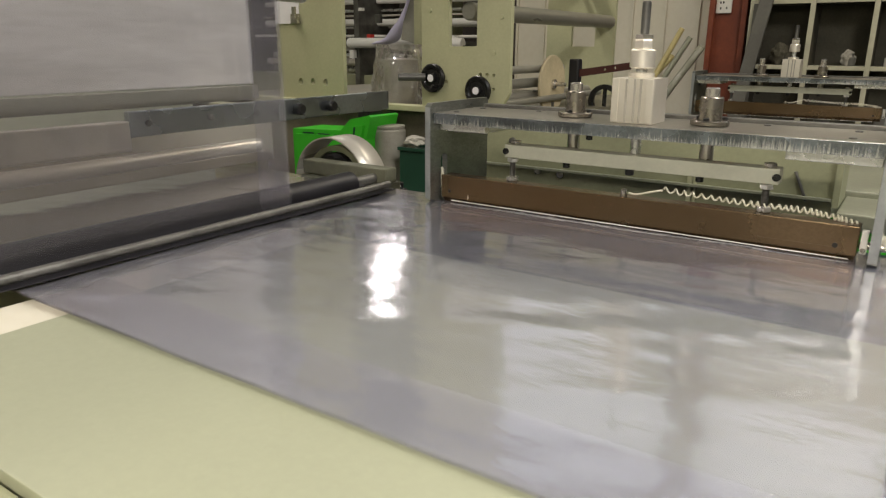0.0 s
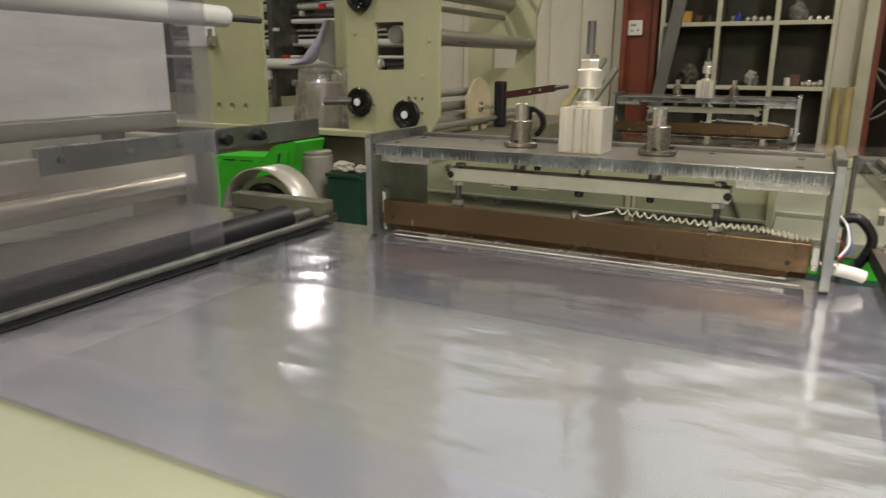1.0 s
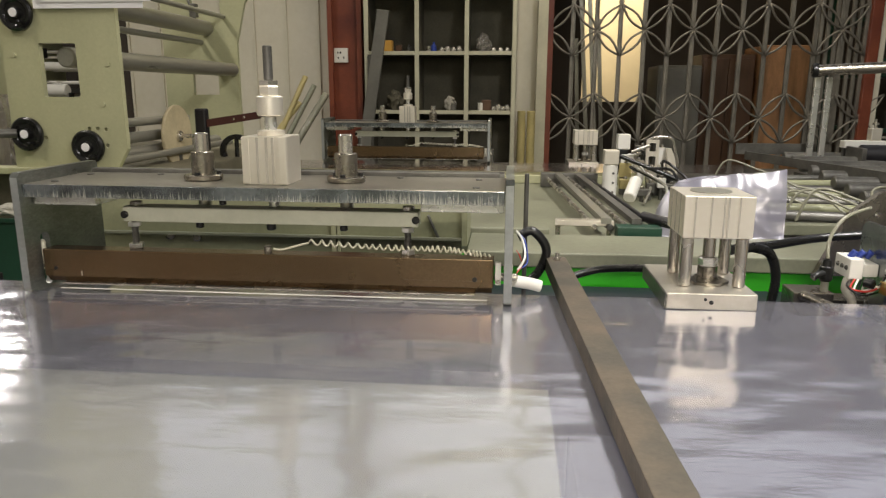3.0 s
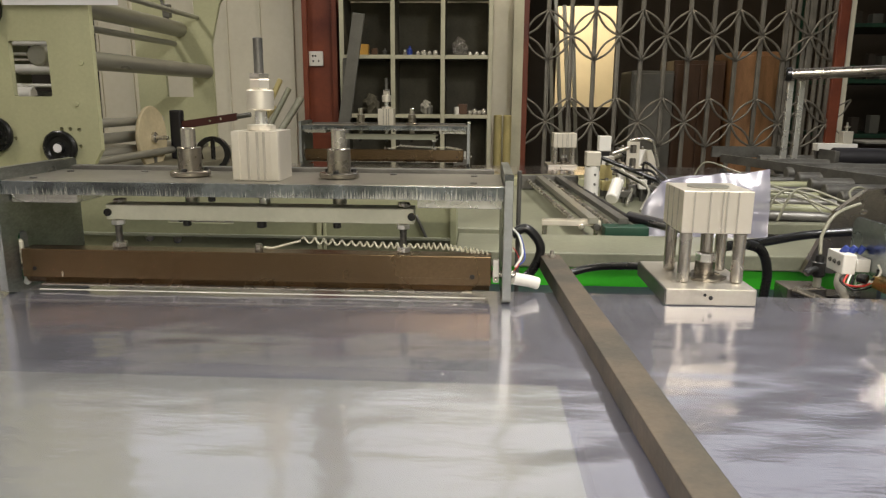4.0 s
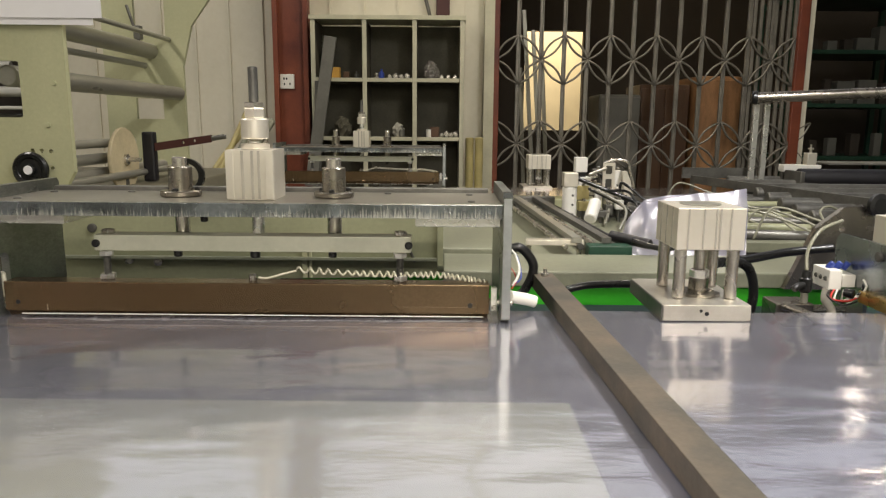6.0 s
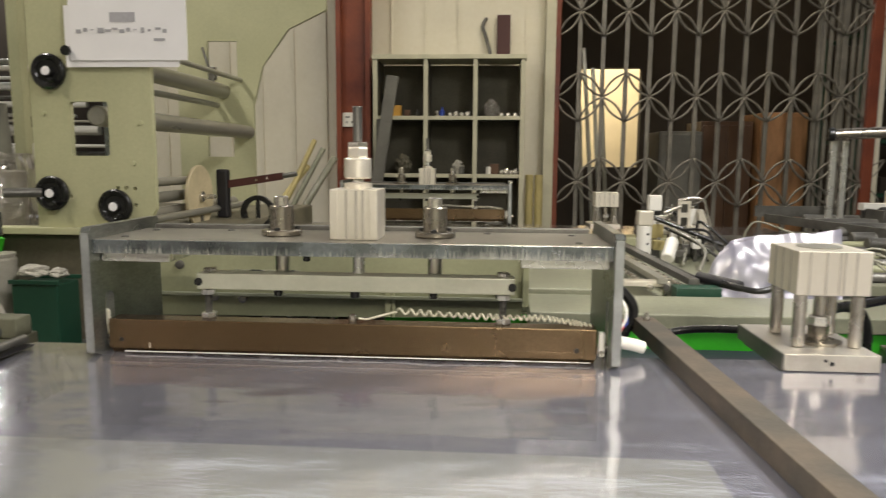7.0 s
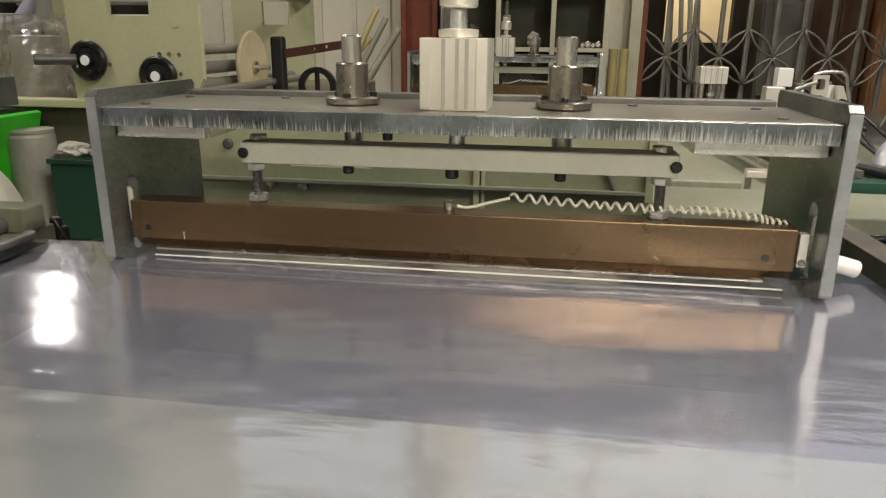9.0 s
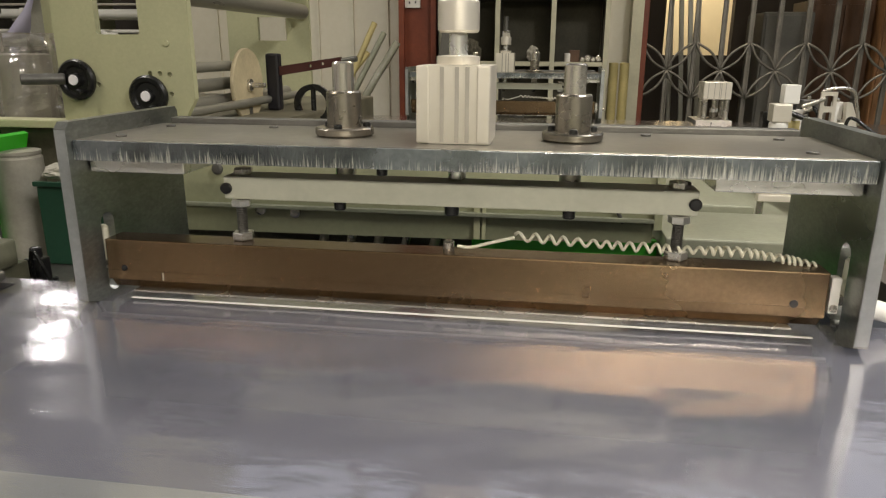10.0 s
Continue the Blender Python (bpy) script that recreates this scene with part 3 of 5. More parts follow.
# ---- near machine: table and film ----
table = thing("work_table", (0, -0.5, 0), "pale yellow-green machine table under the film", "table")
part("tabletop", box(-0.36, 0.389, -0.84, -0.250, 0.918, 0.944, 0.0015), TABLE, table)
part("front_lip", box(-0.36, 0.387, -0.862, -0.8425, 0.86, 0.936, 0.004), SAGE_DARK, table)
part("apron", box(-0.34, 0.37, -0.82, -0.28, 0.72, 0.917, 0.003), SAGE_DARK, table)
for x in (-0.3, 0.33):
    for y in (-0.78, -0.32):
        part("leg", box(x - 0.03, x + 0.03, y - 0.03, y + 0.03, 0, 0.7195, 0.004), SAGE_DARK, table)
bed = thing("sealing_machine", (0, 0, 0), "dark olive steel base under the film", "machine")
part("pan", box(-0.475, 1.7, -0.255, 0.455, 0.70, 0.86, 0.004), PANSTEEL, bed, "dark steel pan")
part("body", box(-1.3, 1.6, -0.2, 0.3, 0.0, 0.699, 0.01), SAGE_DARK, bed)
# pale strip puts the film's bright line into the colour
part("film_line_highlight", box(-0.33, 0.322, -0.006, -0.001, 0.9432, 0.9465, 0.0005), PALEROLL, bed, "pale strip on the lower jaw for film highlight")
part("infeed_plate", box(-0.449, -0.362, -0.80, -0.256, 0.90, 0.940, 0.002), WALLWHITE, bed, "pale infeed plate")
part("lower_jaw", box(-0.333, 0.325, -0.013, 0.07, 0.861, 0.943, 0.002), DARKSTEEL, bed, "steel lower sealing jaw")
part("side_support", box(0.41, 1.7, -0.95, -0.256, 0.70, 0.90, 0.004), BEDSTEEL, bed)


def film_sheet(x0, x1, y0, y1, step, z):
    nx, ny = int((x1 - x0) / step), int((y1 - y0) / step)
    bm = bmesh.new()
    grid = []
    for i in range(nx + 1):
        x = x0 + (x1 - x0) * i / nx
        row = []
        for j in range(ny + 1):
            y = y0 + (y1 - y0) * j / ny
            h = 0.0005 * noise.noise((x * 5, y * 21, 0.3)) + 0.0012 * noise.noise((x * 9 + y * 5, y * 4, 3.1)) * noise.noise((x * 2, y * 2, 9))
            h += 0.0014 * noise.noise((x * 14, y * 42, 7.7)) * max(0, noise.noise((x * 3.1, y * 2.3, 5)))
            u, v = 0.86 * x + 0.5 * y, 0.86 * y - 0.5 * x
            h += 0.0019 * noise.noise((u * 1.6, v * 7, 2.6)) + 0.0008 * noise.noise((u * 2.2, v * 26, 6.6))
            h += 0.00035 * noise.noise((x * 7, y * 58, 1.9))
            h += 0.0011 * noise.noise((x * 2.2 - y * 5.5, x * 1.2 + y * 1.5, 4.4))
            row.append(bm.verts.new((x, y, z + h)))
        grid.append(row)
    for i in range(nx):
        for j in range(ny):
            bm.faces.new((grid[i][j], grid[i + 1][j], grid[i + 1][j + 1], grid[i][j + 1])).smooth = True
    return bm


film = thing("plastic_film", (0, -0.3, 0.95), "wide clear lavender plastic film moving over the table", "film")
part("film_web", film_sheet(-1.42, 2.1, -0.665, 0.062, 0.0065, 0.952), FILM, film)
part("folded_edge", film_sheet(-1.42, 2.1, -0.664, -0.575, 0.02, 0.9482), FILM, film, "folded double edge of the film")

# white strip imitates the bright highlight where bar and film meet
part("contact_highlight", box(-0.312, 0.318, 0.0178, 0.0205, 0.9545, 0.9556, 0.0003), WHITE, bed, "white strip painting the highlight under the bar")

# rollers at the side of the table
infeed = thing("infeed_roller", (-0.53, -0.6, 0.984), "black rubber roller over the film", "roller")
part("roller_body", rod((-0.53, -1.5, 0.965), (-0.53, -0.005, 0.965), 0.024, 32), RUBBER, infeed)
part("shaft", rod((-0.53, -0.0045, 0.965), (-0.53, 0.064, 0.965), 0.010), DARKSTEEL, infeed)
guide = thing("guide_rod", (-0.463, -0.6, 0.967), "polished steel guide rod above the film", "rod")
part("rod_body", rod((-0.463, -1.5, 0.966), (-0.463, 0.03, 0.966), 0.0062), DARKSTEEL, guide)
# black strip laid in as the shadowed gap beside the rod
part("tray", box(-0.500, -0.449, -1.5, 0.03, 0.9565, 0.9578), RUBBER, guide, "black strip standing in for the gap's shadow")
solid("bearing_bracket", boxes((-0.73, -0.50, 0.065, 0.10, 0.955, 0.985, 0.003), (-0.545, -0.505, 0.045, 0.12, 0.86, 0.954, 0.003), (-0.72, -0.66, 0.045, 0.12, 0.86, 0.954, 0.003)), OLIVE, (-0.6, 0.08, 0.9), "olive painted bearing bracket at the roller end", "bracket")


def arch(cx, cz, r, y0, y1, a0, a1, thick=0.003, n=24):
    bm = bmesh.new()
    rows = []
    for k in range(n + 1):
        t = radians(a0 + (a1 - a0) * k / n)
        rows.append([bm.verts.new((cx + q * math.cos(t), y, cz + q * math.sin(t))) for q, y in ((r, y0), (r, y1), (r - thick, y1), (r - thick, y0))])
    for a, b in zip(rows, rows[1:]):
        for i in range(4):
            f = bm.faces.new((a[i], a[(i + 1) % 4], b[(i + 1) % 4], b[i]))
            f.smooth = i in (0, 2)
    bm.faces.new(rows[0])
    bm.faces.new(list(reversed(rows[-1])))
    bmesh.ops.recalc_face_normals(bm, faces=list(bm.faces))
    return bm


guard = thing("belt_guard", (-0.71, 0.2, 0.9), "curved pale metal belt guard over a dark pulley", "guard")
part("hood", arch(-0.733, 0.914, 0.109, 0.15, 0.225, 4, 176), PALEROLL, guard)
part("inner_ring", arch(-0.733, 0.914, 0.088, 0.172, 0.20, 4, 176, 0.012), SAGE_DARK, guard)
part("pulley", turned((-0.733, 0.16, 0.925), (0, 1, 0), [(0, 0.055), (0.006, 0.062), (0.045, 0.062), (0.05, 0.055)], 32), BLACK, guard)
part("hub", turned((-0.725, 0.135, 0.925), (0, 1, 0), [(0, 0.016), (0.004, 0.02), (0.024, 0.02)], 20), DARKSTEEL, guard)
part("foot", boxes((-0.842, -0.82, 0.15, 0.225, 0.701, 0.914, 0.003), (-0.662, -0.624, 0.15, 0.225, 0.701, 0.914, 0.003)), CREAM_SAGE, guard)
motor = thing("drive_box", (-1.42, 0.88, 0.70), "bright green painted drive box with cooling ribs", "motor")
part("housing", plate([(-1.52, 0.701), (-1.19, 0.701), (-1.176, 0.915), (-1.152, 0.992), (-1.162, 0.997), (-1.245, 0.979), (-1.288, 0.939), (-1.52, 0.931)], [], "y", 0.80, 0.95), GREEN, motor)
part("front_panel", plate([(-1.50, 0.72), (-1.21, 0.72), (-1.196, 0.905), (-1.182, 0.962), (-1.238, 0.958), (-1.276, 0.922), (-1.50, 0.914)], [], "y", 0.794, 0.7995), GREEN, motor)
for k in range(3):
    part("slot", plate([(-1.47 + 0.075 * k, 0.917), (-1.415 + 0.075 * k, 0.9185), (-1.415 + 0.075 * k, 0.924), (-1.47 + 0.075 * k, 0.9225)], [], "y", 0.7985, 0.8015), DARK_GREEN, motor, "dark cooling slot")
part("side_slot", plate([(-1.235, 0.89), (-1.228, 0.89), (-1.215, 0.955), (-1.222, 0.955)], [], "y", 0.7925, 0.7938), DARK_GREEN, motor, "dark cooling slot")
part("terminal_box", box(-1.262, -1.205, 0.86, 0.93, 0.972, 1.003, 0.006), BLACK, motor, "black terminal box")
can = thing("oil_tin", (-1.153, 0.9, 0.70), "dull grey metal tin beside the drive", "tin")
part("body", turned((-1.153, 0.9, 0.7005), (0, 0, 1), [(0, 0.054), (0.004, 0.056), (0.24, 0.056), (0.246, 0.052)], 28), TINGREY, can)
part("lid", turned((-1.153, 0.9, 0.947), (0, 0, 1), [(0, 0.052), (0.004, 0.054), (0.01, 0.054), (0.012, 0.03)], 28), TINGREY, can)
deck = thing("machine_deck", (-1.2, 0.6, 0), "olive painted machine deck with shade-coloured recess panels", "machine")
part("deck_plate", box(-2.4, -0.63, 0.13, 0.998, 0.68, 0.70, 0.003), DARKSTEEL, deck)
# dark panel colour stands in for the shaded opening under the frames
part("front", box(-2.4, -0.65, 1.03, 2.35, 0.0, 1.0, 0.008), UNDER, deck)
part("ledge", box(-2.4, -0.62, 0.98, 1.04, 1.0005, 1.02, 0.003), SAGE, deck)
# added dark panel for the shade at the recess side
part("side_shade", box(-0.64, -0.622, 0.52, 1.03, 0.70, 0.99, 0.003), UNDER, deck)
part("lower_body", box(-2.4, -0.66, 0.14, 1.029, 0.0, 0.6795, 0.008), SAGE_DARK, deck)

crate = thing("tool_crate", (-1.0, 0.9, 0.70), "dark green steel tool crate in the recess", "crate")
part("body", box(-1.065, -0.94, 0.84, 0.94, 0.7005, 0.885, 0.005), DARK_GREEN, crate)
part("rim", box(-1.07, -0.935, 0.835, 0.845, 0.8855, 0.897, 0.002), DARK_GREEN, crate)
part("rim", box(-1.07, -0.935, 0.935, 0.945, 0.8855, 0.897, 0.002), DARK_GREEN, crate)


def crumpled(x, y, z, sx, sy, sz, seed):
    bm = bmesh.new()
    bmesh.ops.create_icosphere(bm, subdivisions=4, radius=1)
    for v in bm.verts:
        k = 1 + 0.35 * noise.noise(v.co * 2.1 + Vector((seed, 0, 0))) + 0.12 * noise.noise(v.co * 6 + Vector((0, seed, 0)))
        v.co = Vector((x + v.co.x * sx * k, y + v.co.y * sy * k, z + max(0, (v.co.z * k + 0.75)) * sz))
    return bm


solid("wiping_rag", crumpled(-1.035, 0.89, 0.8975, 0.04, 0.03, 0.018, 2.0), RAG, (-1.035, 0.89, 0.8975), "pale crumpled wiping rag on the crate", "rag", "wiping rags")
solid("wiping_rag", crumpled(-0.965, 0.89, 0.8975, 0.022, 0.022, 0.014, 5.0), RAG, (-0.955, 0.89, 0.8975), "small pale wiping rag on the crate", "rag", "wiping rags")
random.seed(31)
for k in range(12):
    x, y = random.uniform(-0.86, -0.62), random.uniform(0.26, 0.48)
    h = random.uniform(0.10, 0.22)
    cl = thing("small_valve", (x, y, 0.70), "small dark valve with thin wires", "valve", "dark valves")
    part("body", box(x - 0.014, x + 0.014, y - 0.012, y + 0.012, 0.7005, 0.70 + h, 0.003), random.choice((BLACK, DARKSTEEL, UNDER)), cl)
    part("cap", turned((x, y, 0.7003 + h), (0, 0, 1), [(0, 0.009), (0.014, 0.009), (0.016, 0.006)], 12), random.choice((BLACK, ZINC, BUSH)), cl)
    part("wire", pipe([(x, y - 0.012, 0.70 + h * 0.8), (x + 0.02, y - 0.03, 0.72 + h), (x + 0.05, y - 0.02, 0.70 + h * 0.6), (x + 0.06, y, 0.705)], 0.003, 6), BLACK, cl)
rail = thing("side_rail", (-0.73, -0.5, 1.0), "grey steel side rail with adjusting knobs", "rail")
part("rail_body", box(-0.738, -0.724, -0.334, 0.36, 1.072, 1.115, 0.002), ZINC, rail)
part("rail_cover", box(-0.742, -0.722, -1.6, -0.3345, 1.050, 1.100, 0.003), BASEMETAL, rail, "pale folded cover on the rail")
part("post", box(-0.759, -0.7425, -1.2, -1.16, 0.0, 1.098, 0.002), UNDER, rail)
for y in (0.048, 0.145):
    k_ = part("knob", turned((-0.7235, y, 1.094), (1, 0, 0), [(0, 0.010), (0.006, 0.012), (0.016, 0.012), (0.02, 0.009)], 18), BLACK, rail)
for y in (-0.30, -0.17, -0.06):
    part("screw", turned((-0.7235, y, 1.094), (1, 0, 0), [(0, 0.0055), (0.003, 0.006), (0.005, 0.004)], 12), DARKSTEEL, rail)
roll2 = thing("idler_roller", (-0.70, -0.6, 1.03), "pale metal idler roller behind the film", "roller", "idler rollers")
part("roller_body", rod((-0.70, -1.6, 1.035), (-0.70, -0.08, 1.035), 0.013), PALEROLL, roll2)
roll3 = thing("idler_roller", (-0.76, -0.6, 1.36), "white idler roller behind the hanging film", "roller", "idler rollers")
part("roller_body", rod((-0.80, -1.6, 1.355), (-0.83, 0.19, 1.335), 0.022), WHITE, roll3)
part("shaft", rod((-0.83, 0.1905, 1.335), (-0.832, 0.30, 1.334), 0.008), DARKSTEEL, roll3)
cover = thing("machine_cover", (-0.9, -0.6, 0), "beige and olive machine side covers", "machine")
part("panel", box(-0.90, -0.88, -1.7, 0.12, 0.965, 1.06, 0.003), BEIGE, cover)
# grey strip added to paint a shaded band behind the hanging film
part("shade_band", box(-1.20, -1.19, -1.9, 0.36, 1.075, 1.115, 0.003), GREYTUBE, cover)
part("upper_panel", box(-1.25, -1.23, -1.9, 0.38, 1.1155, 2.4, 0.003), GREYPANEL, cover)
part("upright", box(-1.05, -0.90, 0.08, 0.119, 0.931, 1.09, 0.004), SAGE, cover)
part("base", box(-1.4, -0.76, -1.7, 0.05, 0.0, 0.93, 0.006), SAGE_DARK, cover)

curtain = thing("hanging_film", (-0.56, -0.7, 1.0), "hazy plastic film hanging down to the roller", "film")


def curtain_sheet(y0, y1, x):
    bm = bmesh.new()
    grid = []
    for i in range(60):
        y = y0 + (y1 - y0) * i / 59
        row = []
        for j in range(60):
            z = 0.958 + 1.62 * j / 59
            row.append(bm.verts.new((x + 0.004 * noise.noise((y * 6, z * 2, 1.7)), y, z)))
        grid.append(row)
    for i in range(59):
        for j in range(59):
            bm.faces.new((grid[i][j], grid[i + 1][j], grid[i + 1][j + 1], grid[i][j + 1])).smooth = True
    return bm


part("film_web", curtain_sheet(-1.6, -0.197, -0.496), CURTAIN, curtain)
part("edge_fold", curtain_sheet(-0.262, -0.196, -0.501), STRIP, curtain, "whiter folded edge")

# ---- sealing head ----
PLATE_Z0, PLATE_Z1 = 1.092, 1.111


def slot_loop(y, z0, z1, r):
    out = [(y + r * math.cos(radians(a)), z1 - r + r * math.sin(radians(a))) for a in range(0, 181, 20)]
    out += [(y + r * math.cos(radians(a)), z0 + r + r * math.sin(radians(a))) for a in range(180, 361, 20)]
    return out


def sealing_frame():
    h = thing("heat_sealer", (0, 0.08, 0.955), "zinc plated sealing head frame standing over the film", "machine frame", "sealing heads")
    for x0, x1 in ((-0.352, -0.3405), (0.3405, 0.352)):
        part("side_plate", plate([(-0.006, 0.958), (0.03, 0.945), (0.19, 0.945), (0.19, 1.122), (0.185, 1.127), (0.0, 1.127), (-0.006, 1.121)], [slot_loop(0.037, 0.956, 1.036, 0.0105)], "x", x0, x1), SIDEPLATE, h)
    for x0, x1 in ((-0.3515, -0.341), (0.341, 0.3515)):
        # thin strip puts the lamp's brightness on the front edge
        part("plate_edge", box(x0, x1, -0.0068, -0.0062, 0.960, 1.120), EDGE_LIT, h, "brightened strip on the plate edge")
    part("top_plate", box(-0.340, 0.340, 0.0045, 0.155, PLATE_Z0, PLATE_Z1, 0.0012), DULLZINC, h, "dull zinc top plate")
    part("front_edge", box(-0.340, 0.340, 0.0, 0.004, PLATE_Z0 + 0.0005, PLATE_Z1 - 0.0005, 0.0005), SAWN, h, "bluish saw-marked steel edge")
    for x0, x1 in ((-0.339, -0.245), (0.225, 0.339)):
        part("angle_piece", box(x0, x1, 0.02, 0.15, 1.079, 1.0915, 0.001), BRIGHT, h)
    part("back_bar", box(-0.33, 0.33, 0.156, 0.176, 1.099, 1.117, 0.001), DARKSTEEL, h)
    body = part("cylinder_body", plate(rect(-0.029, 0.036, 0.032, 0.098, 0.004), [], "z", 1.1115, 1.178), ALU, h, "pale grooved aluminium air cylinder")
    for gx in (-0.008, 0.005, 0.014):
        part("groove", box(gx, gx + 0.0035, 0.0312, 0.0325, 1.113, 1.177), ALUDARK, body, "narrow groove in the cylinder")
    for gx in (-0.0285, 0.0245):
        part("corner_rib", box(gx, gx + 0.0105, 0.0300, 0.0318, 1.1125, 1.1775, 0.0006), ALU, body)
    part("gland", turned((0.0035, 0.065, 1.1785), (0, 0, 1), [(0, 0.019), (0.002, 0.0195), (0.007, 0.0195), (0.008, 0.012)], 28), ALU, body)
    for x in (-0.108, 0.108):
        bush = part("guide_bushing", turned((x, 0.08, 1.1115), (0, 0, 1), [(0, 0.0265), (0.0015, 0.028), (0.0065, 0.028), (0.008, 0.0265), (0.008, 0.0165), (0.04, 0.0165), (0.0415, 0.0155)], 36), BUSH, h, "turned steel guide bushing")
        for a in (30, 150, 270):
            part("screw", turned((x + 0.022 * math.cos(radians(a)), 0.08 + 0.022 * math.sin(radians(a)), 1.1195), (0, 0, 1), [(0, 0.004), (0.003, 0.004), (0.004, 0.003)], 10), BLACK, bush)
    for x, y in ((-0.31, 0.03), (-0.31, 0.12), (0.3, 0.03), (0.3, 0.12), (0.18, 0.13), (-0.2, 0.13)):
        part("screw", turned((x, y, 1.1112), (0, 0, 1), [(0, 0.005), (0.0015, 0.005), (0.002, 0.003)], 12), DARKSTEEL, h)
    for x, y in ((-0.06, 0.03), (-0.02, 0.12), (0.055, 0.11), (0.028, 0.10)):
        part("under_screw", rod((x, y, 1.082), (x, y, 1.0915), 0.005, 12), BLACK, h)
    return h


def helix(p, q, r, turns, wire):
    """A coil that is drawn out at its first third and tight after it; its end droops."""
    p, q = Vector(p), Vector(q)
    pts = []
    n = turns * 10
    for k in range(n + 1):
        u = k / n
        t = 1.75 * u - 0.75 * u ** 1.6
        a = u * turns * math.tau
        c = p.lerp(q, t)
        s = r * (1.0 + 0.14 * math.sin(u * 23))
        pts.append(c + Vector((0.0012 * math.sin(u * 40), math.cos(a) * s, math.sin(a) * s - 0.004 * math.sin(math.pi * t) - 0.013 * (max(0, t - 0.72) / 0.28) ** 1.6)))
    return pipe(pts, wire, 6, None, 1)


def sealing_bar():
    b = thing("sealing_bar", (0, 0.05, 0.962), "brown heated sealing bar hung on an aluminium beam", "sealing bar", "sealing bars")
    part("beam", box(-0.218, 0.218, 0.042, 0.072, 1.0525, 1.0745, 0.0012), ALUBAR, b, "milled aluminium cross beam")
    bar = part("heater_bar", box(-0.336, 0.326, 0.022, 0.052, 0.972, 1.0125, 0.0012), BRONZE, b, "browned metal heater bar")
    part("wedge", plate([(0.024, 0.9715), (0.050, 0.9715), (0.044, 0.963), (0.030, 0.963)], [], "x", -0.334, 0.324), BRONZE, bar)
    part("lower_rail", box(-0.3355, 0.3255, 0.0214, 0.0219, 0.9725, 0.9815), BRONZE, bar)
    part("seal_edge", box(-0.31, 0.30, 0.0195, 0.0425, 0.9608, 0.9628, 0.0004), STEEL, bar, "bright narrow sealing edge")
    part("hole", turned((0.300, 0.0213, 0.984), (0, 1, 0), [(0, 0.0035), (0.0006, 0.0036)], 14), BLACK, bar)
    part("hole", turned((-0.318, 0.0213, 0.984), (0, 1, 0), [(0, 0.003), (0.0006, 0.0031)], 14), BLACK, bar)
    part("scratch", box(-0.279, -0.2775, 0.0214, 0.0219, 0.968 + 0.005, 0.981), WIRE, bar, "pale scratch")
    for x in (-0.203, 0.203):
        s = part("stud", rod((x, 0.045, 1.013), (x, 0.045, 1.0522), 0.0045, 14), DARKSTEEL, b)
        for k in range(14):
            part("thread", turned((x, 0.045, 1.0215 + 0.0018 * k), (0, 0, 1), [(0, 0.0045), (0.0009, 0.0053), (0.0016, 0.0045)], 12), DARKSTEEL, s)
        part("nut", hexnut((x, 0.045, 1.0128), 0.0105, 0.0075), BRIGHT, s)
        part("nut", hexnut((x, 0.045, 1.0455), 0.0095, 0.0066), BRIGHT, s)
        part("bolt_head", hexnut((x, 0.055, 1.0748), 0.0095, 0.006), STEEL, s)
        part("clamp_screw", turned((x + 0.012 * (1 if x > 0 else -1), 0.0385, 1.063), (0, 1, 0), [(0, 0.0045), (0.0008, 0.0055), (0.0035, 0.0055)], 14), BLACK, s)
    for x in (-0.108, 0.108):
        part("guide_post", rod((x, 0.08, 1.0615), (x, 0.08, 1.180), 0.0102, 24), STEEL, b, "polished steel guide post")
        part("post_screw", rod((x, 0.056, 1.043), (x, 0.056, 1.0523), 0.0058, 14), BLACK, b)
    part("piston_rod", rod((0.0035, 0.065, 1.0748), (0.0035, 0.065, 1.205), 0.0085, 24), BRIGHT, b)
    part("post_screw", rod((0.0, 0.056, 1.042), (0.0, 0.056, 1.0523), 0.007, 14), BLACK, b)
    cp = part("coupling", turned((0.0035, 0.065, 1.2055), (0, 0, 1), [(0, 0.0165), (0.002, 0.0185), (0.026, 0.0185), (0.028, 0.0165)], 30), ALU, b, "turned aluminium rod coupling")
    part("coupling_neck", hexnut((0.0035, 0.065, 1.2337), 0.0145, 0.014), ALU, cp)
    part("lock_nut", hexnut((0.0035, 0.065, 1.248), 0.0145, 0.0065), STEEL, cp)
    st = part("threaded_stud", rod((0.0035, 0.065, 1.2547), (0.0035, 0.065, 1.302), 0.0065, 16), DARKSTEEL, cp)
    lead = part("wire_lead", pipe([(0.008, 0.038, 1.0175), (0.02, 0.038, 1.0165), (0.04, 0.038, 1.022), (0.06, 0.038, 1.0275)], 0.0016, 8), WIRE, b)
    part("wire_clamp", turned((0.0, 0.038, 1.0128), (0, 0, 1), [(0, 0.0055), (0.008, 0.0055), (0.01, 0.003)], 12), STEEL, b)
    part("coiled_wire", helix((0.06, 0.040, 1.0285), (0.322, 0.045, 1.0235), 0.0034, 29, 0.0015), WIRE, b, "coiled white heater wire")
    part("end_pin", rod((0.3265, 0.037, 0.985), (0.36, 0.037, 0.985), 0.0055, 14), STEEL, b)
    part("terminal", box(0.3285, 0.3365, 0.024, 0.034, 0.976, 1.008, 0.001), WHITE, b, "white wire terminal")
    part("terminal_screw", turned((0.3325, 0.0235, 0.981), (0, -1, 0), [(0, 0.0035), (0.002, 0.003)], 10), STEEL, b)
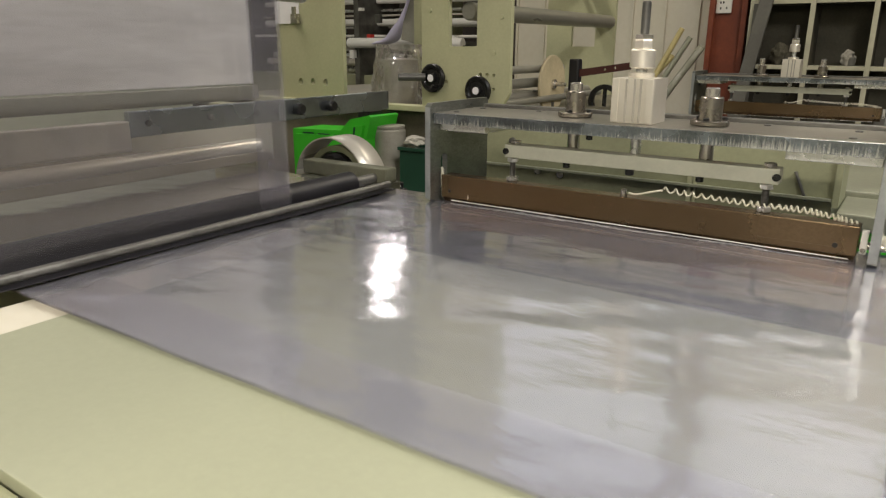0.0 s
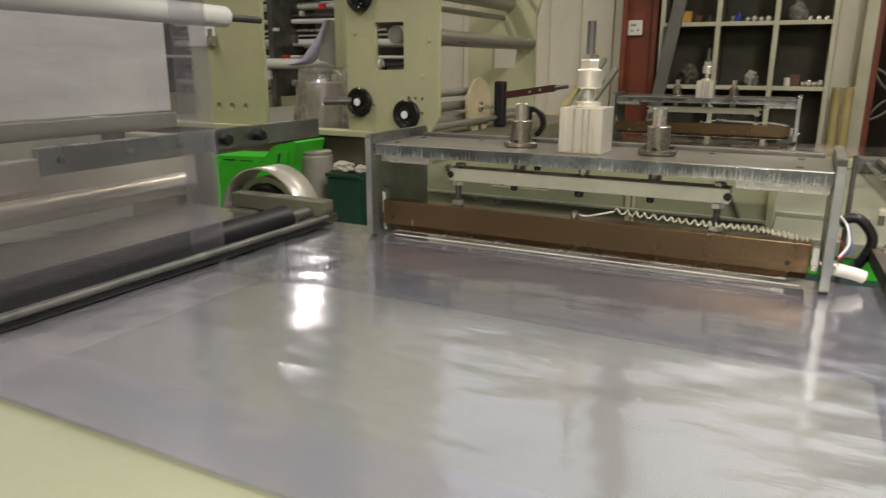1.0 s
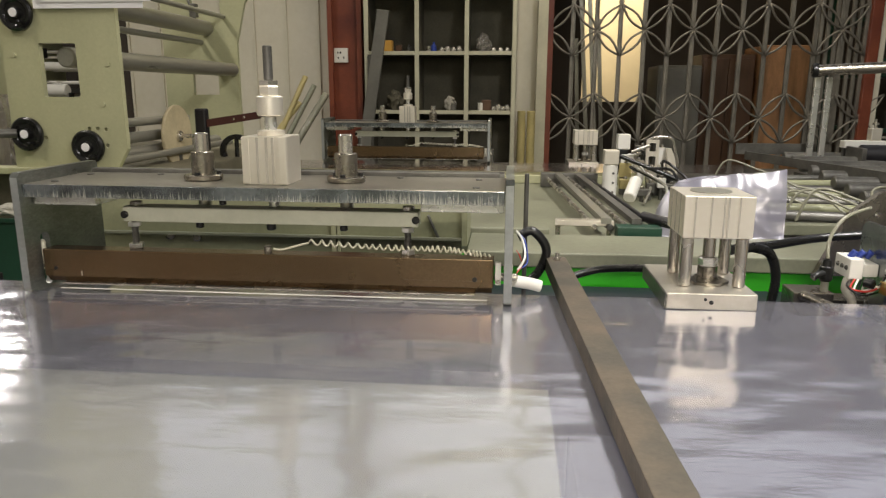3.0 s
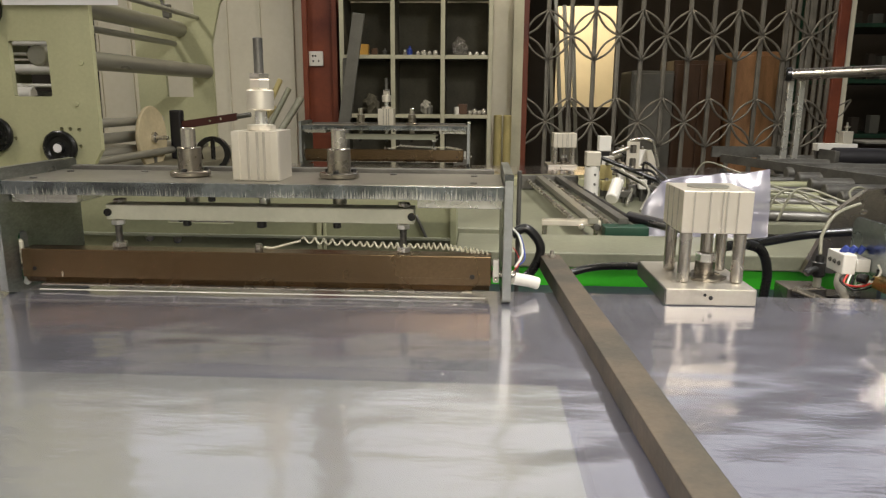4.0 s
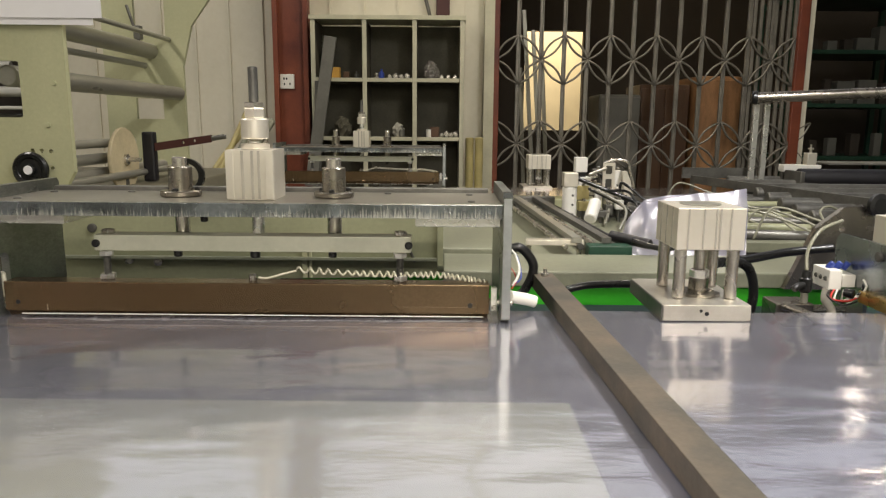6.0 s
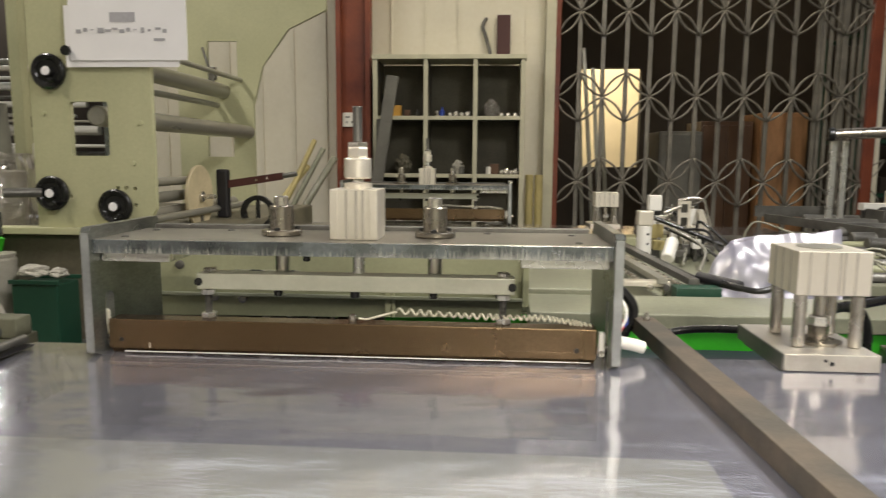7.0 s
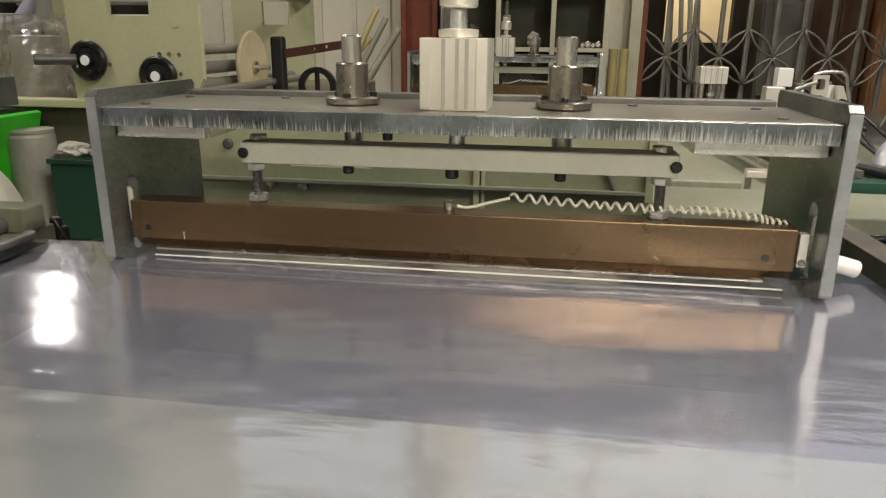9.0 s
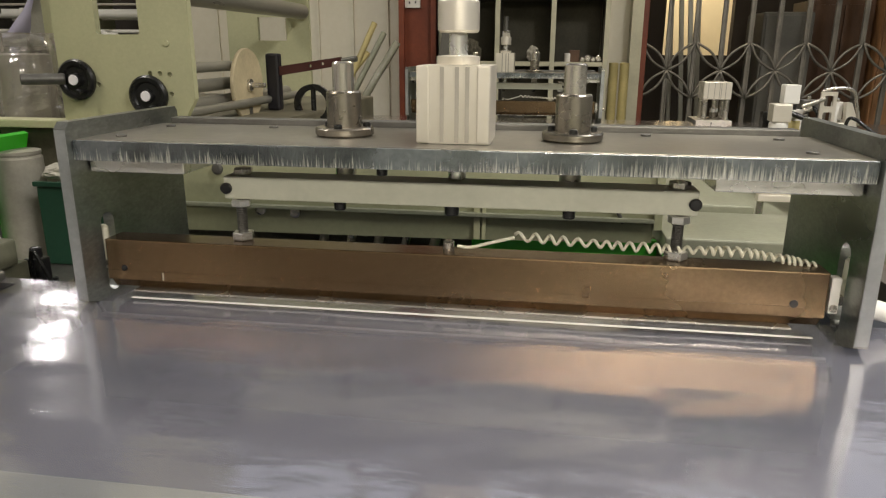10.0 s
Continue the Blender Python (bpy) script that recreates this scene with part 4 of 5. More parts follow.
    for x in (-0.3465, 0.3465):
        part("insulator", turned((x, 0.037, 0.979), (0, 0, 1), [(0, 0.003), (0.002, 0.0052), (0.016, 0.0055), (0.017, 0.0066), (0.024, 0.0066), (0.025, 0.0055), (0.041, 0.0052), (0.044, 0.003)], 14), WIRE, b, "white ceramic insulator")
    part("end_pin", rod((-0.36, 0.037, 0.985), (-0.3365, 0.037, 0.985), 0.0055, 14), STEEL, b)
    return b


def corner_punch():
    p = thing("corner_punch", (0.62, 0.09, 0.953), "small aluminium punch block on four steel posts", "punch", "corner punches")
    part("base_plate", box(0.561, 0.680, 0.012, 0.175, 0.9535, 0.976, 0.0012), BASEMETAL, p)
    part("base_edge", box(0.5585, 0.5606, 0.012, 0.175, 0.954, 0.9755, 0.0004), DARKSTEEL, p)
    part("shim", box(0.565, 0.676, 0.03, 0.165, 0.948, 0.9532), DARKSTEEL, p)
    top = part("cylinder_block", box(0.582, 0.6755, 0.040, 0.135, 1.0465, 1.1045, 0.0015), ALU, p, "grooved aluminium cylinder block")
    for gx in (0.596, 0.617, 0.634, 0.6395, 0.654):
        part("groove", box(gx, gx + 0.0022, 0.0392, 0.0399, 1.048, 1.1035), ALUDARK, top)
    for gy in (0.06, 0.085, 0.11):
        part("groove", box(0.5812, 0.5819, gy, gy + 0.003, 1.048, 1.1035), ALUDARK, top)
    part("cap", turned((0.628, 0.088, 1.1047), (0, 0, 1), [(0, 0.028), (0.0015, 0.028), (0.002, 0.024)], 28), GREYTUBE, top)
    for x in (0.5925, 0.6655):
        for y in (0.051, 0.124):
            part("post", rod((x, y, 0.9765), (x, y, 1.0462), 0.0084, 20), STEEL, p)
    part("plunger", rod((0.629, 0.075, 1.0135), (0.629, 0.075, 1.0462), 0.0085, 18), STEEL, p)
    part("lock_nut", hexnut((0.629, 0.075, 1.0), 0.0135, 0.013), BRIGHT, p)
    part("ram", turned((0.629, 0.075, 0.9765), (0, 0, 1), [(0, 0.03), (0.004, 0.03), (0.0045, 0.0135), (0.0232, 0.0135)], 6), BUSH, p)
    part("hole", turned((0.612, 0.0112, 0.968), (0, 1, 0), [(0, 0.0022), (0.0006, 0.0022)], 12), BLACK, p)
    part("hole", turned((0.62, 0.0112, 0.964), (0, 1, 0), [(0, 0.003), (0.0006, 0.003)], 12), BLACK, p)
    return p


head = sealing_frame()
bar = sealing_bar()
FAR = Vector((-0.085, 1.98, 0.0))
copy_thing(head, Matrix.Translation(head.location + FAR))
copy_thing(bar, Matrix.Translation(bar.location + FAR))
punch = corner_punch()
copy_thing(punch, Matrix.Translation(punch.location + Vector((0.03, 1.985, -0.02))))

cross = thing("clamp_rail", (0.44, -0.3, 0.952), "flat worn steel rail lying across the film", "rail")
part("rail_body", box(-0.016, 0.016, -0.80, 0.505, 0.0, 0.024, 0.0012), RAILSTEEL, cross)
cross.rotation_euler = (0, 0, radians(3.1))
cross.location = (0.4506, -0.3, 0.9535)
for ob in cross.children:
    ob.data.transform(Matrix.Translation(Vector((0.44, -0.3, 0.952))))
sc_ = part("rail_bolt", turned((0.44, 0.183, 0.9765), (0, 0, 1), [(0, 0.0055), (0.004, 0.0055), (0.0045, 0.003), (0.011, 0.003)], 12), STEEL, cross)

# ---- parts behind the head ----
back = thing("machine_crossmember", (-0.15, 0.5, 0.7), "olive painted machine crossmember behind the sealing head", "machine")
part("plate", plate([(-0.62, 0.893), (-0.03, 0.898), (0.25, 0.905), (0.25, 1.055), (-0.62, 1.055)], [rect(-0.34, -0.20, 0.965, 0.992)], "y", 0.50, 0.512), SAGE_DARK, back)
part("ledge", box(-0.62, 0.25, 0.488, 0.4995, 0.938, 0.944, 0.001), CREAM_SAGE, back)
part("end_cheek", plate([(0.49, 0.928), (0.62, 0.928), (0.62, 1.03), (0.49, 1.03)], [], "x", 0.2505, 0.262), SAGE_DARK, back)
part("bracket", pipe([(0.18, 0.497, 0.99), (0.20, 0.497, 0.945), (0.205, 0.497, 0.935)], 0.003, 8), DARKSTEEL, back)
part("upright_strip", box(-0.025, -0.015, 0.494, 0.4995, 0.90, 0.98, 0.001), SAGE, back)
part("upright_strip", box(-0.012, -0.006, 0.494, 0.4995, 0.90, 0.975, 0.001), SAGE, back)
for x, z in ((-0.45, 1.0), (-0.38, 0.935), (-0.32, 0.932)):
    part("bolt", turned((x, 0.499, z), (0, -1, 0), [(0, 0.009), (0.005, 0.009), (0.006, 0.006)], 14), DARKSTEEL if x < -0.4 else STEEL, back)
part("rag", box(-0.325, -0.30, 0.55, 0.6, 0.9555, 0.975, 0.006), RAG, back, "pale rag in the slot")
part("rag", box(-0.262, -0.245, 0.56, 0.6, 0.9555, 0.972, 0.004), RAG, back, "pale rag in the slot")
part("cable_loop", pipe([(-0.34, 0.56, 0.96), (-0.31, 0.545, 0.982), (-0.27, 0.55, 0.968), (-0.24, 0.545, 0.985), (-0.21, 0.56, 0.962)], 0.005, 8), BLACK, back, "black cable in the slot")
# added dark sheet imitating the shade behind the slot
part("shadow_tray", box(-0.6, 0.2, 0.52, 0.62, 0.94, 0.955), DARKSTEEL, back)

front2 = thing("conveyor_beam", (0.8, 0.55, 0.0), "pale sage conveyor beam over bright green panel", "machine")
part("beam", box(0.2635, 1.75, 0.45, 0.64, 0.897, 0.927, 0.003), CREAM_SAGE, front2)
part("green_panel", boxes((-0.03, 0.262, 0.515, 0.531, 0.45, 0.9045, 0.003), (0.2635, 1.75, 0.462, 0.478, 0.45, 0.8965, 0.003)), GREEN, front2, "bright green front panel")
part("inner_panel", box(-0.62, -0.0305, 0.60, 0.62, 0.45, 0.885, 0.003), DARKSTEEL, front2)
for k in range(5):
    part("inner_rod", rod((-0.30 + 0.045 * k, 0.55, 0.80), (-0.29 + 0.05 * k, 0.56, 0.90), 0.008, 12), STEEL if k % 2 else PALEROLL, front2)
part("lower_body", box(-0.6, 1.75, 0.641, 2.2, 0.0, 0.88, 0.006), SAGE_DARK, front2)
deck2 = thing("conveyor_deck", (0.4, 1.3, 0.88), "pale sage conveyor deck between the sealing heads", "machine")
part("deck_plate", box(-0.62, 0.98, 0.72, 2.3, 0.8805, 0.905, 0.003), CREAM_SAGE, deck2)
part("front_strip", box(-0.62, 0.44, 0.66, 0.72, 0.8805, 0.935, 0.003), CREAM_SAGE, deck2)
part("far_film", film_sheet(-0.9, 1.3, 1.72, 2.05, 0.03, 0.948), FILM, deck2, "film under the far sealing head")
part("far_bed", box(-0.62, 0.9, 1.7, 2.1, 0.9055, 0.935, 0.003), SAGE, deck2)
for y, z in ((1.66, 0.945), (1.62, 0.94), (1.58, 0.935)):
    part("cross_rod", rod((-0.5, y, z), (0.33, y, z), 0.007, 12), DARKSTEEL, deck2)

# slide unit with rods
slide = thing("slide_unit", (0.58, 1.1, 0.905), "slide unit with steel and black rods", "slide")
for k, (x, m_) in enumerate(((0.50, STEEL), (0.535, DARKSTEEL), (0.575, STEEL), (0.615, DARKSTEEL), (0.645, RUBBER))):
    part("slide_rod", rod((x + 0.045, 0.69, 0.935), (x - 0.02, 1.62, 0.938), 0.008 if k % 2 else 0.0065, 14), m_, slide)
for x in (0.560, 0.628):
    part("slide_rail", plate([(x, 0.69), (x + 0.022, 0.69), (x - 0.028, 1.59), (x - 0.05, 1.59)], [], "z", 0.944, 0.957), GREYTUBE if x < 0.6 else DARKSTEEL, slide)
part("end_block", box(0.592, 0.69, 0.655, 0.70, 0.912, 0.943, 0.002), DARK_GREEN, slide, "dark green end block")
part("far_block", box(0.46, 0.66, 1.60, 1.64, 0.906, 0.955, 0.002), DARKSTEEL, slide)
rack = thing("toothed_rack", (0.52, 0.76, 0.927), "small aluminium toothed rack on the beam", "rack")
part("rack_body", box(0.455, 0.59, 0.70, 0.718, 0.936, 0.948, 0.001), ALU, rack)
for k in range(26):
    part("tooth", box(0.457 + 0.005 * k, 0.4595 + 0.005 * k, 0.70, 0.718, 0.9482, 0.951), ALU, rack)
for x in (0.462, 0.58):
    part("foot", rod((x, 0.709, 0.9052), (x, 0.709, 0.9358), 0.006, 12), STEEL, rack)

# valve cluster
wc = thing("air_cylinder", (0.665, 1.34, 0.905), "upright white aluminium air cylinder", "cylinder")
part("body", turned((0.665, 1.34, 0.9055), (0, 0, 1), [(0, 0.02), (0.003, 0.023), (0.108, 0.023), (0.111, 0.021)], 24), WHITE, wc)
part("head_block", box(0.642, 0.688, 1.317, 1.363, 1.017, 1.062, 0.003), ALU, wc)
for z in (0.93, 0.96, 0.99):
    part("port", turned((0.672, 1.319, z), (0, -1, 0), [(0, 0.004), (0.002, 0.004)], 10), DARKSTEEL, wc)
cluster = [(0.73, 1.45, 0.99, 0.02, 0.05, WHITE), (0.72, 1.38, 0.935, 0.018, 0.03, YELLOW), (0.78, 1.5, 0.975, 0.017, 0.04, ALU), (0.81, 1.42, 0.95, 0.014, 0.05, ALU), (0.80, 1.55, 1.03, 0.022, 0.03, DARKSTEEL), (0.85, 1.48, 1.0, 0.012, 0.06, WHITE), (0.76, 1.30, 0.925, 0.02, 0.02, DARKSTEEL), (0.86, 1.35, 0.93, 0.02, 0.025, DARKSTEEL), (0.70, 1.55, 0.965, 0.02, 0.06, BLACK), (0.77, 1.40, 0.96, 0.011, 0.03, WHITE), (0.825, 1.34, 0.945, 0.013, 0.03, WHITE), (0.75, 1.36, 0.95, 0.012, 0.02, BLACK), (0.84, 1.42, 0.975, 0.010, 0.035, ALU), (0.79, 1.33, 0.93, 0.012, 0.03, DARKSTEEL), (0.87, 1.44, 0.945, 0.012, 0.03, BLACK)]
for x, y, z, s, h, m_ in cluster:
    v = thing("valve", (x, y, 0.905), "small pneumatic valve on a stem", "valve", "valve cluster")
    part("body", box(x - s, x + s, y - s, y + s, z, z + h, 0.002), m_, v)
    part("stem", rod((x, y, 0.9055), (x, y, z - 0.0002), 0.006, 10), DARKSTEEL, v)
    part("port", turned((x, y, z + h + 0.0002), (0, 0, 1), [(0, 0.006), (0.008, 0.006), (0.009, 0.004)], 10), STEEL, v)
sq = thing("valve", (0.718, 1.45, 0.905), "square white valve head on a dark stem", "valve", "valve cluster")
part("head_block", box(0.698, 0.738, 1.43, 1.47, 1.056, 1.105, 0.003), WHITE, sq)
part("body", box(0.704, 0.734, 1.434, 1.466, 0.99, 1.0555, 0.003), BLACK, sq)
part("coil", box(0.706, 0.746, 1.428, 1.433, 0.965, 1.012, 0.002), YELLOW, sq, "dull yellow coil")
part("stem", rod((0.72, 1.45, 0.9055), (0.72, 1.45, 0.9895), 0.008, 12), DARKSTEEL, sq)
part("fitting", rod((0.74, 1.448, 1.03), (0.775, 1.44, 1.045), 0.006, 10), STEEL, sq)
cf = thing("cylinder_bracket", (0.85, 1.45, 0.905), "open aluminium bracket holding a small air cylinder", "bracket")
part("front_plate", plate([(0.79, 0.985), (0.83, 0.985), (0.83, 1.088), (0.79, 1.088)], [rect(0.799, 0.821, 1.00, 1.035, 0.004), rect(0.799, 0.821, 1.05, 1.078, 0.004)], "y", 1.43, 1.438), ALU, cf)
part("side_plate", plate([(0.866, 0.975), (0.897, 0.975), (0.885, 1.03), (0.872, 1.06), (0.858, 1.06)], [], "y", 1.44, 1.462), ALU, cf)
part("top_wire", pipe([(0.795, 1.445, 1.088), (0.83, 1.445, 1.097), (0.872, 1.445, 1.092), (0.884, 1.445, 1.06), (0.90, 1.445, 1.0)], 0.0045, 8), STEEL, cf)
part("foot", box(0.80, 0.89, 1.43, 1.47, 0.9055, 0.974, 0.003), DARKSTEEL, cf)
part("push_rod", rod((0.70, 1.40, 1.038), (0.915, 1.36, 0.955), 0.007, 12), BLACK, cf, "black slanting push rod")
part("push_rod", rod((0.74, 1.41, 1.05), (0.80, 1.43, 1.07), 0.005, 12), STEEL, cf)
random.seed(4)
for k in range(6):
    x, y = random.uniform(0.70, 0.86), random.uniform(1.3, 1.55)
    solid("air_hose", pipe([(x, y, 1.0), (x + random.uniform(-0.03, 0.06), y - 0.05, 1.0 + random.uniform(0, 0.05)), (x + 0.08, y - 0.1, 0.96), (x + random.uniform(0.02, 0.12), y - 0.25, 0.915)], 0.0045, 8), random.choice((BLACK, BLACK, BLACK, GREYTUBE)), (x, y, 0.92), "thin looping pneumatic hose", "hose", "valve hoses")
cup = solid("white_sleeve", rod((0.705, 1.20, 0.93), (0.735, 1.27, 0.975), 0.019, 20), WHITE, (0.72, 1.23, 0.93), "white plastic sleeve lying on the slide", "sleeve")
grip = solid("black_grip", rod((0.66, 0.74, 0.955), (0.73, 0.655, 0.948), 0.012, 18), RUBBER, (0.7, 0.7, 0.95), "black rubber lever grip", "grip")

# plastic bag heap
def bag_sheet(lift, depth, seed):
    """One side of a loosely filled bag: a low tip at one end, a tall sealed corner at the other."""
    bm = bmesh.new()
    grid = []
    for i in range(44):
        row = []
        for j in range(30):
            u, v = i / 43, j / 29
            x = 0.70 + 0.285 * u + 0.010 * v * u
            top = 0.955 + 0.066 * min(1, u / 0.16) ** 0.6 + 0.048 * u + 0.006 * math.sin(u * 5)
            z = 0.907 + (top - 0.907) * v
            swell = math.sin(math.pi * v) * min(1, 4 * u) * min(1, 6 * (1 - u))
            fold = 0.010 * noise.noise((u * 3 + v, v * 2, seed)) + 0.004 * noise.noise((u * 9, v * 5 + u * 4, seed + 3))
            row.append(bm.verts.new((x, 0.735 + 0.055 * v + depth * swell + fold, z + lift * swell + 0.003 * noise.noise((u * 7, v, seed)))))
        grid.append(row)
    for i in range(43):
        for j in range(29):
            bm.faces.new((grid[i][j], grid[i + 1][j], grid[i + 1][j + 1], grid[i][j + 1])).smooth = True
    return bm


bag = thing("plastic_bag", (0.84, 0.75, 0.907), "milky lavender plastic bag lying on the machine", "bag")
part("front_side", bag_sheet(0.0, -0.012, 2.2), BAGFILM, bag)
part("back_side", bag_sheet(0.004, 0.022, 7.7), BAGFILM, bag)
shelf2 = thing("machine_shelf", (1.2, 1.3, 0.88), "dark steel delivery bed with rollers", "machine")
part("bed_plate", box(0.99, 3.2, 0.72, 2.4, 0.8805, 0.90, 0.003), DARKSTEEL, shelf2)
part("bed_front", box(0.76, 1.2, 0.80, 0.84, 0.905, 0.93, 0.002), CREAM_SAGE, shelf2)
for k in range(9):
    y = 1.0 + 0.14 * k
    part("roller", rod((1.32 + 0.02 * k, y, 0.945 + 0.004 * k), (3.1, y, 0.945 + 0.004 * k), 0.022, 16), DARKSTEEL, shelf2)
part("side_beam", plate([(1.30, 0.985), (1.62, 0.985), (1.62, 1.03), (1.30, 1.03)], [], "y", 2.16, 2.172), DARKSTEEL, shelf2)
lb = part("long_beam", box(-0.005, 0.005, 0, 1.35, 0, 0.034, 0.002), DARKSTEEL, shelf2)
lb.matrix_local = Matrix.Translation(Vector((1.66, 0.83, 0.965)) - ORIGIN[shelf2.name]) @ Matrix.Rotation(radians(14), 4, "Z") @ Matrix.Translation(ORIGIN[shelf2.name])
for k in range(7):
    o = part("stacked_tube", rod((1.0 + 0.03 * k, 1.05 + 0.1 * k, 0.915 + 0.004 * k), (1.75, 0.92 + 0.12 * k, 0.915 + 0.006 * k), 0.014, 12), SAGE_DARK if k % 2 else DARKSTEEL, shelf2)
frame_r = thing("roller_stand", (1.6, 2.1, 0.9), "bright steel roller stand with upper bar", "stand")
for x in (1.56, 1.605):
    part("post", box(x, x + 0.022, 2.09, 2.108, 0.9005, 1.30, 0.002), BRIGHT, frame_r)
part("upper_bar", rod((1.55, 2.07, 1.325), (2.9, 1.75, 1.385), 0.022, 18), BUSH, frame_r)
part("end_cap", turned((1.535, 2.075, 1.325), (0.97, -0.23, 0.04), [(0, 0.022), (0.006, 0.028), (0.022, 0.028), (0.026, 0.018)], 20), BLACK, frame_r)
part("foot", box(1.54, 1.64, 2.05, 2.15, 0.9, 0.915, 0.002), DARKSTEEL, frame_r)
reel = thing("dark_reel", (2.2, 2.0, 1.0), "dark wide roller with lavender film edge", "roller")
part("roll", rod((1.72, 2.0, 1.0), (3.1, 1.9, 1.0), 0.04, 24), RUBBER, reel)
part("film_layer", box(1.9, 3.1, 2.1, 2.28, 1.05, 1.058, 0.002), GREYBOARD, reel)
part("cheek", box(1.70, 1.718, 1.93, 2.07, 0.9005, 1.03, 0.003), DARKSTEEL, reel)
fv = thing("valve", (1.79, 2.1, 1.0), "white pneumatic valve block with knob", "valve")
part("body", box(1.70, 1.86, 2.08, 2.13, 1.02, 1.05, 0.003), WHITE, fv)
part("tower", box(1.80, 1.84, 2.085, 2.125, 1.0503, 1.10, 0.003), ALU, fv)
part("knob", turned((1.82, 2.105, 1.1005), (0, 0, 1), [(0, 0.006), (0.012, 0.006), (0.013, 0.012), (0.02, 0.012), (0.022, 0.004), (0.035, 0.004)], 14), STEEL, fv)
part("leg", box(1.70, 1.72, 2.09, 2.11, 0.9005, 1.0195), DARKSTEEL, fv)

# clear hoses
random.seed(11)
for k in range(11):
    y = 0.90 + 0.075 * k
    h = 1.035 - 0.012 * (k % 5)
    solid("clear_hose", pipe([(1.07, y, 0.92 + 0.01 * (k % 3)), (1.11, y - 0.01, h - 0.03), (1.19 + 0.02 * random.random(), y - 0.04, h - 0.035 - 0.03 * random.random()), (1.26, y - 0.07, h - 0.08), (1.295 + 0.02 * random.random(), y - 0.12, 0.905)], 0.0034, 8), TUBE, (1.02, y, 0.92), "looping clear pneumatic hose", "hose", "clear hoses")
for k, (x, y) in enumerate(((1.42, 0.98), (1.38, 1.08), (1.45, 0.90))):
    solid("clear_hose", pipe([(1.285, 0.95 + 0.03 * k, 0.902), (1.30, 0.95 + 0.03 * k, 0.945), (1.335, y, 0.975), (x, y + 0.03, 0.985), (x + 0.06, y + 0.05, 0.955)], 0.0038, 8), TUBE, (1.285, y, 0.90), "looping clear pneumatic hose", "hose", "clear hoses")
# black hoses
def ribbed(points, r):
    bm = pipe(points, r, 14, None, 26)
    n = len(bm.verts) // 14
    bm.verts.ensure_lookup_table()
    for i in range(1, n - 1):
        ring = [bm.verts[i * 14 + k] for k in range(14)]
        c = sum((v.co for v in ring), Vector()) / 14
        for v in ring:
            v.co = c + (v.co - c) * (1.0 if i % 2 else 0.86)
    return bm


solid("corrugated_hose", ribbed([(0.685, 0.16, 1.005), (0.74, 0.24, 0.992), (0.80, 0.30, 0.985), (0.88, 0.33, 0.992), (0.96, 0.33, 1.0)], 0.008), BLACK, (0.8, 0.28, 0.98), "black corrugated hose beside the punch", "hose", "black hoses")
solid("corrugated_hose", ribbed([(0.75, 0.255, 0.99), (0.785, 0.27, 0.975), (0.80, 0.275, 0.93), (0.79, 0.27, 0.86)], 0.0085), BLACK, (0.79, 0.27, 0.86), "black corrugated hose hanging past the bed", "hose", "black hoses")
solid("corrugated_hose", ribbed([(0.44, 0.27, 0.92), (0.50, 0.29, 0.935), (0.56, 0.27, 0.945), (0.62, 0.24, 0.95)], 0.007), BLACK, (0.5, 0.28, 0.92), "black corrugated hose behind the film", "hose", "black hoses")
solid("corrugated_hose", ribbed([(0.362, 0.20, 1.01), (0.385, 0.20, 1.02), (0.408, 0.20, 0.99), (0.395, 0.20, 0.95), (0.37, 0.20, 0.93)], 0.008), BLACK, (0.38, 0.2, 0.93), "black corrugated hose at the head side", "hose", "black hoses")
solid("corrugated_hose", ribbed([(0.69, 0.66, 0.955), (0.75, 0.62, 0.945), (0.80, 0.63, 0.96), (0.84, 0.66, 1.0)], 0.007), BLACK, (0.7, 0.65, 0.95), "black hose lying over the conveyor beam", "hose", "black hoses")
conn = thing("wire_connector", (0.38, 0.06, 0.96), "white fabric covered wire connector beside the head", "connector")
part("sleeve", pipe([(0.354, 0.037, 0.980), (0.366, 0.045, 0.976), (0.380, 0.052, 0.972), (0.393, 0.055, 0.968)], 0.0088, 12), WHITE, conn)
part("wire", pipe([(0.36, 0.05, 0.992), (0.37, 0.06, 1.01), (0.366, 0.08, 1.03), (0.358, 0.12, 1.035)], 0.0018, 8), WHITE, conn)
part("wire", pipe([(0.36, 0.06, 0.99), (0.374, 0.07, 1.0), (0.37, 0.10, 1.025), (0.36, 0.13, 1.03)], 0.0012, 8), BLUE, conn)
part("wire", pipe([(0.358, 0.04, 0.99), (0.366, 0.055, 0.998), (0.363, 0.07, 1.008), (0.358, 0.09, 1.012)], 0.0008, 8), RED, conn)
tie = solid("threaded_stand", rod((0.375, 0.27, 0.86), (0.375, 0.27, 1.105), 0.004, 12), DARKSTEEL, (0.375, 0.27, 0.86), "thin dark threaded rod behind the head", "rod")

# unit at the far side of the film
unit = thing("pneumatic_unit", (0.95, 0.12, 0.953), "second punch on a brass base behind a steel plate", "machine")
part("brass_base", box(0.890, 0.99, -0.012, 0.125, 0.9535, 0.972, 0.0015), BRASS, unit, "worn brass base plate")
part("plate", plate([(0.072, 0.9725), (0.126, 0.9725), (0.126, 0.905), (0.215, 0.905), (0.215, 1.036), (0.205, 1.046), (0.082, 1.046), (0.072, 1.038)], [circle(0.098, 1.028, 0.006)], "x", 0.9, 0.9065), ZINC, unit)
